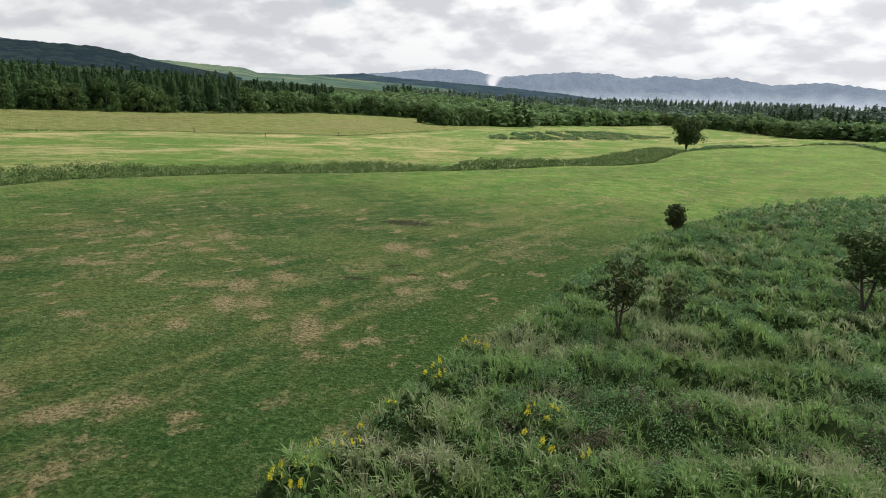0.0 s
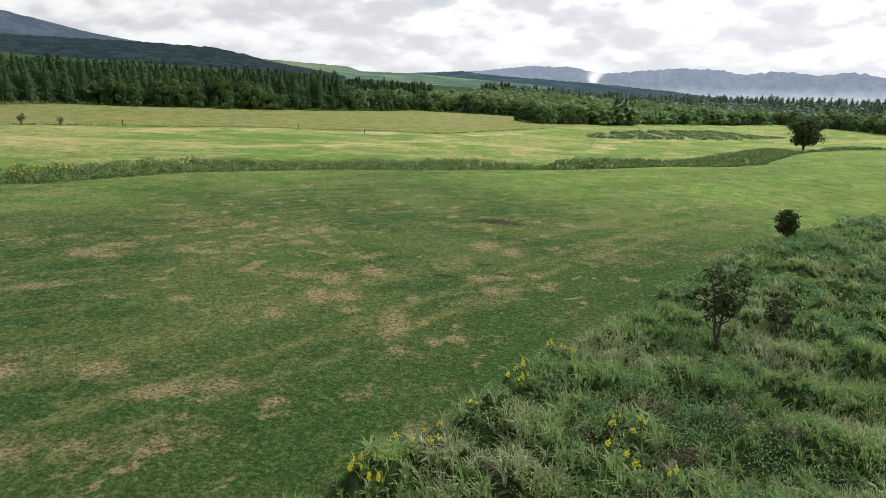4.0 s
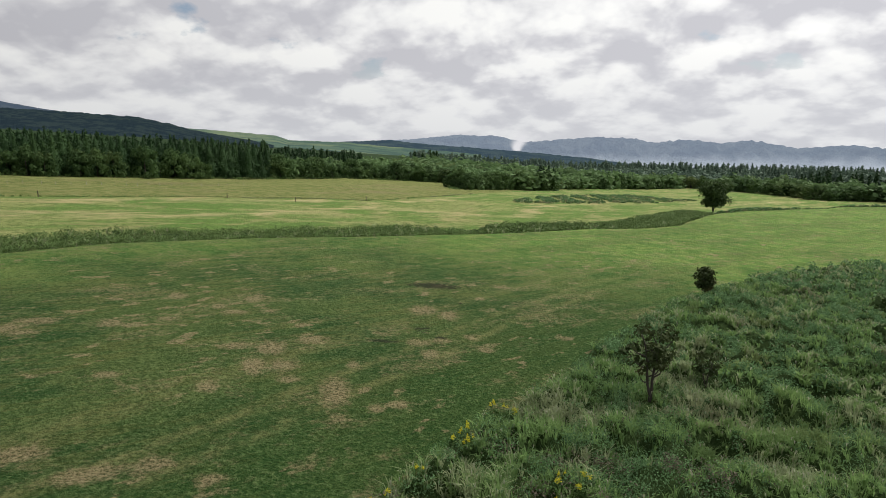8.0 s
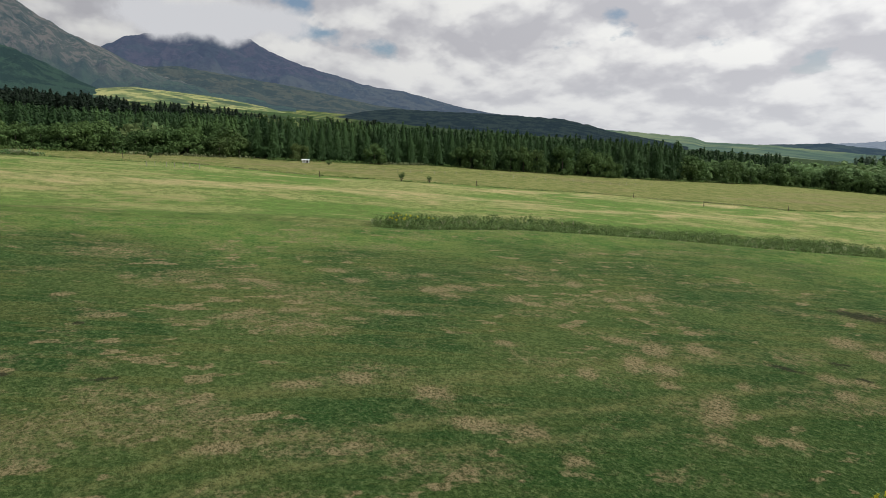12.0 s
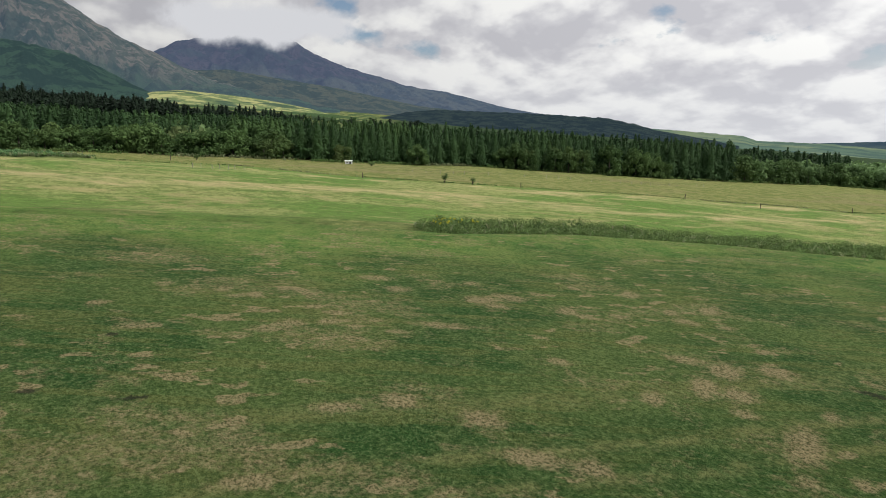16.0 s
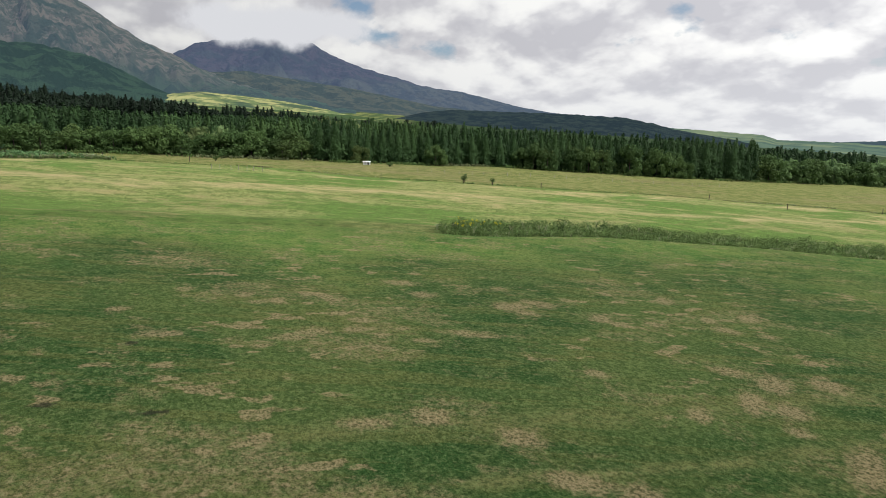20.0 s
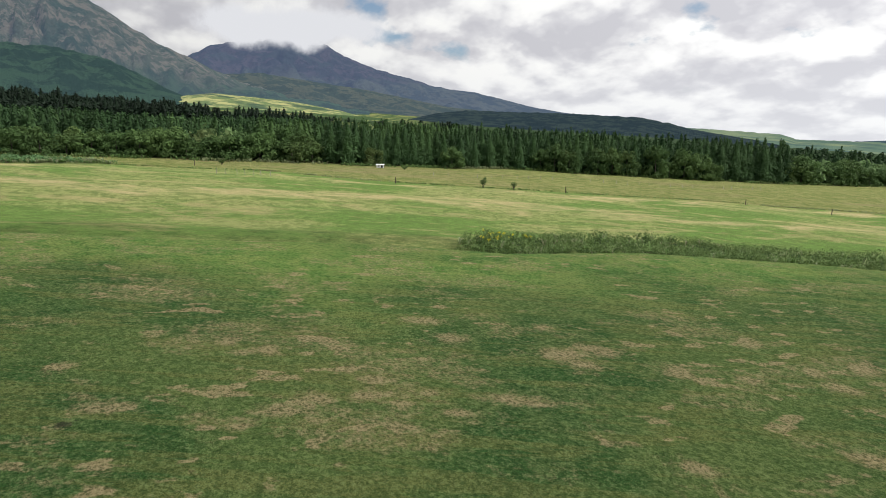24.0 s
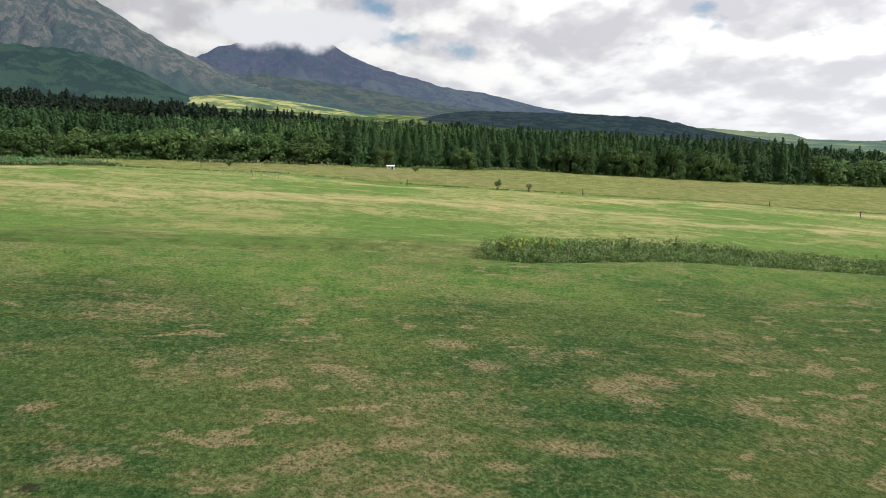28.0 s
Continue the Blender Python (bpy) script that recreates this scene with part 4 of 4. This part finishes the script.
def woods():
    """The depth of the woods behind that edge."""
    rs = np.random.RandomState(17)
    low_cedar = [cedar_mesh(rs, rs.uniform(12.5, 15.5), 5.6, 90, 1.05) for _ in range(6)]
    low_broad = [broad_mesh(rs, rs.uniform(8.5, 11), 9, 170, 1.0) for _ in range(6)]

    full_cedar = [cedar_mesh(rs, rs.uniform(12.5, 15.5), 6.6, 200, 0.78) for _ in range(6)]

    def fill(name, label, shapes, material, spots):
        vs, fs, tone, n = [], [], [], 0
        for x, y, z, k, h in spots:
            v, f = shapes[rs.randint(len(shapes))]
            a = rs.uniform(0, 6.28)
            c, s = math.cos(a), math.sin(a)
            w = np.stack([(v[:, 0] * c - v[:, 1] * s) * k + x, (v[:, 0] * s + v[:, 1] * c) * k + y, v[:, 2] * h + z], 1)
            vs.append(w)
            fs.append(f + n)
            tone.append(np.full(len(v), rs.rand(), np.float32))
            n += len(v)
        if vs:
            ob = new(name, mesh_from(name, np.concatenate(vs), np.concatenate(fs), material))
            ob.data.attributes.new("tone", "FLOAT", "POINT").data.foreach_set("value", np.concatenate(tone))
            tagged(ob, label, "woods", kind="stuff")

    conifer, broad, near_con, dark_con, far_con, far_broad = [], [], [], [], [], []
    for az in np.arange(-50, 92, 0.9):
        edge = float(lerp_path(EDGE, az))
        r = edge + (14 if az > 20 else 10)
        end = 900 if az > 36 else edge + 140 if az > 8 else 1050
        while r < end:
            a = az + rs.uniform(-0.45, 0.45)
            rr = r + rs.uniform(-3, 3)
            n_across = max(1, int(round(rr * radians(0.9) / (5.2 if rr < 420 else 7.5 if rr < 650 else 9.5))))
            for q in range(n_across):
                b = a + (q / n_across - 0.5) * 0.9 + rs.uniform(-0.1, 0.1)
                x, y = -rr * math.sin(radians(b)), rr * math.cos(radians(b))
                if 20 < b:
                    con = bumps(np.array([x]), np.array([y]), 130, 21)[0] > -0.55
                else:
                    stand = bumps(np.array([x]), np.array([y]), 300, 23)[0] + (0.35 if b < -30 else 0.0)
                    con = rr > edge + 45 + 25 * bumps(np.array([x]), np.array([y]), 60, 22)[0] and (b > 12 or stand > 0.4 or (rr > edge + 330 and stand > -0.3))
                grow = rs.uniform(0.78, 1.14) * (1.0 if rr < 500 else 1.1 if b > 20 else 1.3)
                if b > 20:
                    tall_top = ground_z(x, y) + 14.5 * grow * (0.72 if b > 50 and rr < 385 else 1.0) - 14.4
                    if math.degrees(math.atan2(tall_top, rr)) > float(lerp_path(CANOPY, b)):
                        continue
                    if rr < (450 if b > 40 else 385) and con:
                        room = near_room(x, y, b, rr) * rs.uniform(0.86, 1.02)
                        if room < 6:
                            continue
                        near_con.append((x, y, 0.0, rs.uniform(0.85, 1.1), min(room / 14, 1.25)))
                        continue
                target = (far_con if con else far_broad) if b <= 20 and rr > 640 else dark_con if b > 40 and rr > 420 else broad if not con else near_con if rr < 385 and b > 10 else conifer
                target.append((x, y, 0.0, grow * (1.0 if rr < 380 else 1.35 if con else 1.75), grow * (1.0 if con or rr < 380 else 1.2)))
            r += (6.5 if r < 320 else 10 if r < 500 else 18 if r < 700 else 26)
    for spots in (conifer, broad, near_con, dark_con, far_con, far_broad):
        if spots:
            p = np.array(spots)
            z = land(p[:, 0], p[:, 1], False)
            for i, k in enumerate(z):
                spots[i] = (*spots[i][:2], float(k), *spots[i][3:])
    fill("young_cedar_woods", "bright green cedar plantation behind the wood edge", full_cedar, CEDAR_LEAF, near_con)
    fill("old_cedar_woods", "forest on the slope, coloured nearly black for cloud shadow", low_cedar + low_broad, CLOUD_SHADED_CEDAR, [(x, y, z, k * 0.85, h * 0.8) for x, y, z, k, h in dark_con])
    fill("cedar_woods", "dense dark cedar plantation covering the slope", low_cedar, CEDAR_LEAF, conifer)
    fill("broadleaf_woods", "mixed green broadleaf woodland", low_broad, FAR_BROAD, broad)
    fill("far_cedar_woods", "distant cedar stands on the plain, coloured blue-green for haze", low_cedar, HAZED_WOOD, far_con)
    fill("far_broadleaf_woods", "distant broadleaf woodland on the plain, coloured blue-green for haze", low_broad, HAZED_WOOD, far_broad)


woods()


# ---------------------------------------------------------------- trees in the meadow
oak("small ragged oak with dark leaves in the tall grass", 12.9, 39.5, 6.2, 3.4, 3, 950, 0.15, OAK_BROWN, 0.34, fill=0.13)
oak("stunted oak shrub among the tall grass", 17.6, 43.6, 3.2, 2.2, 4, 450, 0.13, OAK_BROWN, 0.35)
oak("compact dark oak bush beside the mown field", 28.0, 77.4, 4.2, 2.4, 5, 1900, 0.17, OAK_BROWN, 0.24, stems=1, fill=0.24)
oak("spreading dark oak in the meadow", 34.4, 49.6, 8.0, 5.6, 8, 2100, 0.19, OAK_LEAF, 0.34, "pair of oaks", fill=0.12)
oak("broad dark oak with a full crown in the meadow", 39.4, 48.9, 8.8, 6.4, 13, 3500, 0.19, OAK_LEAF, 0.30, "pair of oaks", stems=3, fill=0.13)
oak("large round oak standing alone by the ditch", 95.0, 282.0, 14.5, 14.0, 21, 6500, 0.46, OAK_LEAF, 0.24, stems=3, fill=0.19)
oak("young oak at the far end of the meadow", 97.0, 130.0, 6.6, 4.6, 27, 1200, 0.24, OAK_LEAF, 0.3, fill=0.13)
for (tx, ty, th, tw), sd_ in zip(((119, 146, 11.5, 9), (130, 152, 12.5, 11), (143.9, 163.7, 13, 12), (138, 172, 13, 11), (158, 172, 14, 13)), (31, 32, 33, 34, 35)):
    oak("tall broad tree with a bare trunk beside the lawn", tx, ty, th, tw, sd_, 2600, 0.36, OAK_LEAF, 0.30, "trees beside the lawn", stems=1, fill=0.17)


# ---------------------------------------------------------------- tall grass and weeds
def blades(rs, x, y, z, height, per, width, lean=0.5, tiers=2):
    """Tufts of bent blades as plain arrays."""
    n = len(x) * per
    X, Y, Z, H = (np.repeat(k, per) for k in (x, y, z, height))
    a = rs.rand(n) * 6.28
    H = H * (0.6 + 0.5 * rs.rand(n))
    out = lean * H * (0.25 + 0.9 * rs.rand(n))
    c, s = np.cos(a), np.sin(a)
    w = width * (0.7 + 0.6 * rs.rand(n))
    X = X + c * 0.10 * H * rs.rand(n)
    Y = Y + s * 0.10 * H * rs.rand(n)
    lo = np.stack([X, Y, Z - 0.1], 1)
    mid = np.stack([X + c * out * 0.35, Y + s * out * 0.35, Z + H * 0.65], 1)
    tip = np.stack([X + c * out, Y + s * out, Z + H * (0.95 - 0.25 * rs.rand(n))], 1)
    side = np.stack([-s * w, c * w, 0 * w], 1)
    v = np.stack([lo - side * 0.6, lo + side * 0.6, mid + side, mid - side, tip + side * 0.15, tip - side * 0.15], 1).reshape(-1, 3)
    b = np.arange(n)[:, None] * 6
    f = np.concatenate([b + np.array([[0, 1, 2, 3]]), b + np.array([[3, 2, 4, 5]])])
    return v, f


def scatter(rs, poly_mask, box, count):
    x = rs.uniform(box[0], box[2], count)
    y = rs.uniform(box[1], box[3], count)
    keep = poly_mask(x, y)
    return x[keep], y[keep]


def grow(name, label, parts, material):
    vs, fs, ts, n = [], [], [], 0
    for v, f, t in parts:
        vs.append(v)
        fs.append(f + n)
        ts.append(t)
        n += len(v)
    ob = new(name, mesh_from(name, np.concatenate(vs), np.concatenate(fs), material))
    ob.data.attributes.new("tone", "FLOAT", "POINT").data.foreach_set("value", np.concatenate(ts).astype(np.float32))
    return tagged(ob, label, "grass", kind="stuff")


def meadow():
    rs = np.random.RandomState(29)
    green, pale, weed, plume, bush, brown = [], [], [], [], [], []

    def lay(box, density, per, width, r0, r1, where=None):
        count = int((box[2] - box[0]) * (box[3] - box[1]) * density)
        x, y = scatter(rs, lambda a, b: (tall(a, b) > 0.42) & (np.hypot(a, b) >= r0) & (np.hypot(a, b) < r1), box, count)
        if where:
            k = where(x, y)
            x, y = x[k], y[k]
        z = land(x, y)
        st = strip(x, y)
        zone = bumps(x, y, 9, 31) - 0.10 + 0.45 * smooth(np.hypot(x, y), 80, 110) * (1 - st) + 0.35 * st + 0.6 * smooth(np.hypot(x, y), 230, 260) + 0.36 * rs.normal(size=len(x))
        leafy = (0.6 * bumps(x, y, 16, 33) + 0.6 * bumps(x, y, 3.1, 34) + 0.3 * rs.normal(size=len(x)) > 0.16) & (st < 0.2) | (st >= 0.2) & (rs.rand(len(x)) < 0.72)
        hum = bumps(x, y, 3.4, 35)
        h = np.clip(0.50 + 0.26 * hum + 0.3 * rs.rand(len(x)) + 0.06 * st + 0.25 * st * hum, 0.28, 1.7)
        # tufts lighter on the hummocks and darker in the hollows: shading put into tone
        tone = np.clip(0.28 + 0.42 * rs.rand(len(x)) + 0.45 * bumps(x, y, 4.8, 5) + 0.25 * hum, 0, 1)
        thin = (st < 0.2) | (rs.rand(len(x)) < 0.65)
        g = (zone < 0.35) & ~leafy & thin
        p = (zone >= 0.35) & ~leafy & thin

        def add(target, k, hh, zz, pr, w, lean):
            v, f = blades(rs, x[k], y[k], zz, hh, pr, w, lean)
            target.append((v, f, np.repeat(tone[k], pr * 6)))

        add(green, g, h[g], z[g], per, width, 0.85)
        add(pale, p, h[p] * 1.1, z[p], per, width, 0.8)
        k = (rs.rand(len(x)) < np.where(p, 0.34, 0.14)) & (st < 0.5) & ~leafy
        add(plume, k, h[k] * 0.17, z[k] + h[k] * 0.84, max(2, per // 3), width * 0.8, 1.2)
        c = np.stack([x[leafy], y[leafy], z[leafy] + 0.15], 1)
        if len(c):
            dry = (bumps(c[:, 0], c[:, 1], 6, 71) > 0.15) & (c[:, 1] < 30 + 3 * rs.normal(size=len(c))) & (rs.rand(len(c)) < 0.8)
            for some, target in ((dry, brown), (~dry, bush if r0 in (40, 130) else weed)):
                n = int(some.sum())
                if n:
                    rad = (0.22 + 0.34 * rs.rand(n) + 0.08 * st[leafy][some]) * (1 if r1 < 100 else 1.25)
                    cc = c[some] + np.stack([0 * rad, 0 * rad, rad * 0.6], 1)
                    v, f = leaf_cloud(rs, cc, rad, n * per * 2, width * 2.4, 1.0, 0.6)
                    target.append((v, f, np.repeat(np.clip(0.9 * rs.rand(len(f)) ** 1.6 + 0.3 * bumps(v[::4, 0], v[::4, 1], 2.4, 72), 0, 1), 4)))

    lay((-12, 0, 20, 14), 5.0, 9, 0.026, 0, 12)
    lay((-12, 0, 60, 62), 10.5, 10, 0.023, 12, 48)
    lay((0, 30, 90, 110), 4.6, 10, 0.042, 48, 95)
    lay((30, 60, 175, 215), 1.6, 8, 0.085, 95, 260, lambda a, b: strip(a, b) < 0.1)
    lay((-80, 45, 60, 200), 4.0, 10, 0.046, 40, 130, lambda a, b: strip(a, b) >= 0.1)
    lay((0, 110, 110, 300), 1.3, 8, 0.10, 130, 320, lambda a, b: strip(a, b) >= 0.1)
    lay((-195, 20, -170, 60), 3.0, 8, 0.10, 150, 220)
    lay((0, 190, 235, 440), 0.7, 7, 0.16, 200, 470, lambda a, b: strip(a, b) < 0.1)
    # rank grass left standing along the pasture fence and before the woods
    def row(line, per_metre, spread, height, width):
        for (ax, ay), (bx, by) in zip(line, line[1:]):
            n = int(math.hypot(bx - ax, by - ay) * per_metre)
            k = rs.rand(n)
            x, y = ax + (bx - ax) * k + rs.normal(size=n) * spread, ay + (by - ay) * k + rs.normal(size=n) * spread
            keep = bumps(x, y, 14, 77) + 0.4 * rs.normal(size=n) > -0.3
            x, y = x[keep], y[keep]
            v, f = blades(rs, x, y, land(x, y), height * rs.uniform(0.6, 1.3, len(x)), 6, width, 0.8)
            (pale if rs.rand() < 0.3 else green).append((v, f, np.repeat(rs.rand(len(x)) * 0.4, 36)))

    row(FENCE, 5, 0.5, 0.42, 0.07)
    row([(-(d - 2) * math.sin(radians(a)), (d - 2) * math.cos(radians(a))) for a, d in EDGE if a > 2], 5, 1.3, 1.0, 0.12)
    grow("tall_grass", "dense uncut green grass in the rough meadow", green, GRASS_TALL)
    grow("pale_grass", "pale greyish tufts of seeding grass in the meadow", pale, GRASS_PALE)
    grow("leafy_weeds", "low leafy green weeds between the grass", weed, WEED_LEAF)
    grow("withering_weeds", "brownish withering weeds at the meadow's end", brown, WEED_DRY)
    grow("ditch_bushes", "thick dark green growth along the ditch", bush, SHRUB_LEAF)
    grow("grass_plumes", "small pale seed heads above the meadow grass", plume, PLUME)


meadow()


# ---------------------------------------------------------------- goldenrod, shrubs, fences, sheds
def ground_at(x, y, growth=False):
    return float(land(np.array([float(x)]), np.array([float(y)]), growth)[0])


def goldenrods():
    rs = np.random.RandomState(43)
    kinds = []
    for _ in range(4):
        h = rs.uniform(1.15, 1.5)
        sv, sf = [], []
        for q in range(5):
            a, o = rs.uniform(0, 6.28), rs.uniform(0.02, 0.22)
            tube(sv, sf, [(0.5 * o * math.cos(a), 0.5 * o * math.sin(a), -0.2), (o * math.cos(a), o * math.sin(a), h * rs.uniform(0.85, 1.0))], [0.014, 0.008], 4)
        stalk = mesh_from("stalk", sv, sf, STALK)
        c = np.stack([rs.normal(size=9) * 0.13, rs.normal(size=9) * 0.13, h * rs.uniform(0.25, 0.75, 9)], 1)
        leaves = mesh_from("leaves", *leaf_cloud(rs, c, np.full(9, 0.13), 130, 0.07), STALK)
        c = np.stack([rs.normal(size=6) * 0.03, rs.normal(size=6) * 0.03, rs.uniform(-0.13, 0.10, 6)], 1)
        flower = mesh_from("flower", *leaf_cloud(rs, c, np.full(6, 0.055), 48, 0.028), GOLD)
        heads = [(rs.normal() * 0.13, rs.normal() * 0.13, h * rs.uniform(0.86, 1.0)) for _ in range(3)]
        kinds.append((stalk, leaves, flower, heads))

    def plant(x, y, k):
        root = new("goldenrod")
        root.location = (x, y, ground_at(x, y))
        root.rotation_euler, root.scale = (0, 0, rs.uniform(0, 6.28)), (k, k, k)
        tagged(root, "tall goldenrod with bright yellow flower heads", "flower", "goldenrod plants")
        st, lv, fl, heads = kinds[rs.randint(4)]
        part("stalk", st, root)
        part("leaves", lv, root)
        for at in heads:
            part("flower", fl, root, "bright yellow flower head").location = at

    for x, y, n, wide in ((-3.0, 19.9, 6, 0.5), (-2.3, 21.0, 5, 0.5), (-1.4, 22.5, 3, 0.4), (-0.9, 24.0, 1, 0.2), (-0.2, 25.6, 1, 0.2), (1.6, 29.8, 5, 0.45), (3.9, 33.6, 4, 0.5), (5.8, 26.9, 4, 0.5), (6.0, 24.6, 3, 0.6), (7.3, 23.5, 2, 0.5), (-63.6, 68.2, 14, 1.7), (-61.8, 70.6, 7, 1.2)):
        for _ in range(n):
            plant(x + rs.normal() * wide, y + rs.normal() * wide, rs.uniform(0.85, 1.1) * (1.25 if x < -50 else 1.0))


goldenrods()


def shrub(label, x, y, height, width, seed, leaves=300, size=0.16):
    rs = np.random.RandomState(seed)
    root = new("shrub")
    root.location = (x, y, ground_at(x, y))
    tagged(root, label, "shrub")
    sv, sf = [], []
    cs = []
    for q in range(7):
        a = q * 2.4 + rs.uniform(-0.3, 0.3)
        tip = (math.cos(a) * width * rs.uniform(0.15, 0.45), math.sin(a) * width * rs.uniform(0.15, 0.45), height * rs.uniform(0.6, 0.95))
        tube(sv, sf, [(0, 0, -0.1), (tip[0] * 0.4, tip[1] * 0.4, tip[2] * 0.55), tip], [0.05, 0.03, 0.012], 5)
        cs += [tip, (tip[0] * 0.6, tip[1] * 0.6, tip[2] * 0.7)]
    part("stems", mesh_from("stems", sv, sf, BARK, True), root)
    cs = np.array(cs)
    part("foliage", mesh_from("foliage", *leaf_cloud(rs, cs, np.full(len(cs), width * 0.17), leaves, size), SHRUB_LEAF), root)


shrub("leafy green shrub in the far pasture", -121.1, 126.1, 2.6, 2.6, 51)
shrub("thin low shrub in the far pasture", -116.1, 132.1, 1.9, 2.4, 52, 130)
shrub("low dark shrub near the woods", -159.8, 131.6, 1.4, 2.8, 53)
shrub("low shrub beside the fence", -178.7, 82.5, 1.5, 2.2, 54)


def post_mesh(height, radius, material):
    bm = bmesh.new()
    bmesh.ops.create_cone(bm, cap_ends=True, segments=8, radius1=radius, radius2=radius * 0.85, depth=height)
    bmesh.ops.translate(bm, verts=bm.verts, vec=(0, 0, height / 2 - 0.25))
    top = [f for f in bm.faces if f.normal.z > 0.9]
    bmesh.ops.inset_region(bm, faces=top, thickness=radius * 0.25, depth=radius * 0.3)
    me = bpy.data.meshes.new("post")
    bm.to_mesh(me)
    bm.free()
    me.materials.append(material)
    return me


def fence(label, line, spacing, me, lean, seed, wires=()):
    rs = np.random.RandomState(seed)
    root = new("fence")
    tagged(root, label, "fence")
    tops = []
    for (ax, ay), (bx, by) in zip(line, line[1:]):
        n = max(1, int(math.hypot(bx - ax, by - ay) / spacing))
        for i in range(n):
            k = (i + (rs.uniform(-0.1, 0.1) if i else 0)) / n
            x, y = ax + (bx - ax) * k, ay + (by - ay) * k
            z = ground_at(x, y)
            ob = part("post", me, root)
            ob.location, ob.rotation_euler = (x, y, z), (rs.uniform(-lean, lean), rs.uniform(-lean, lean), rs.uniform(0, 6))
            tops.append((x, y, z))
    for h in wires:
        sv, sf = [], []
        tube(sv, sf, [(x, y, z + h) for x, y, z in tops], [0.012] * len(tops), 3)
        part("wire", mesh_from("wire", sv, sf, POST_WOOD), root, "thin rusty wire")


BIG_POST, THIN_POST, WHITE_POST = post_mesh(1.75, 0.11, POST_WOOD), post_mesh(1.35, 0.055, POST_PALE), post_mesh(1.5, 0.07, POST_PALE)
fence("row of stout dark wooden posts along the pasture", [(-182.2, 53.8), (-176.9, 74.3), (-133.8, 107.6), (-107.4, 142.4), (-77.5, 180.6), (-59.1, 187.4), (-42.5, 212.2), (-30, 232)], 80, BIG_POST, 0.05, 61)
fence("long line of thin pale posts with wire before the woods", [(-147, 132), (-141.5, 144.8), (-134.9, 160.4), (-126.9, 174.9), (-117.4, 188.2), (-107.4, 204.5), (-90.9, 233.4)], 3.6, THIN_POST, 0.06, 62, (0.55, 0.95))
fence("short run of whitish posts at the pasture edge", [(-155.7, 71.2), (-155, 73), (-154, 75.5), (-150, 84)], 1.6, WHITE_POST, 0.05, 63)


def box_part(name, size, at, material, parent, bevel=0.02, label=""):
    bm = bmesh.new()
    bmesh.ops.create_cube(bm, size=1)
    bmesh.ops.scale(bm, vec=size, verts=bm.verts)
    bmesh.ops.bevel(bm, geom=bm.edges[:], offset=bevel, segments=1, affect="EDGES")
    bmesh.ops.translate(bm, verts=bm.verts, vec=at)
    me = bpy.data.meshes.new(name)
    bm.to_mesh(me)
    bm.free()
    me.materials.append(material)
    return part(name, me, parent, label)


def shed(label, x, y, turn, long, deep, high, wall, roof, rise):
    root = new("shed")
    root.location, root.rotation_euler = (x, y, ground_at(x, y) - 0.05), (0, 0, radians(turn))
    tagged(root, label, "shed")
    box_part("wall", (long, deep, high), (0, 0, high / 2), wall, root)
    box_part("door", (long * 0.22, 0.06, high * 0.8), (long * 0.22, -deep / 2 - 0.012, high * 0.42), SHED_DARK, root)
    box_part("window", (long * 0.2, 0.06, high * 0.3), (-long * 0.2, -deep / 2 - 0.012, high * 0.62), SHED_DARK, root)
    w, d = long / 2 + 0.2, deep / 2 + 0.25
    v = [(-w, -d, high), (w, -d, high), (w, d, high), (-w, d, high), (-w, 0, high + rise), (w, 0, high + rise), (-w, -d, high + 0.08), (w, -d, high + 0.08), (w, d, high + 0.08), (-w, d, high + 0.08)]
    me = bpy.data.meshes.new("roof")
    me.from_pydata([Vector(k) + Vector((0, 0, 0.004)) for k in v], [], [(3, 2, 1, 0), (0, 1, 7, 6), (2, 3, 9, 8), (6, 7, 5, 4), (8, 9, 4, 5), (0, 6, 4, 9, 3), (1, 2, 8, 5, 7)])
    me.materials.append(roof)
    part("roof", me, root)


shed("small white shed half hidden at the wood edge", -168.6, 129.0, 52, 2.3, 1.6, 0.95, SHED_WHITE, SHED_WHITE, 0.25)
shed("low shed with a green sheet roof under the trees", -206.0, 34.8, 80, 3.6, 3.0, 0.9, ROOF_GREEN, ROOF_GREEN, 0.7)
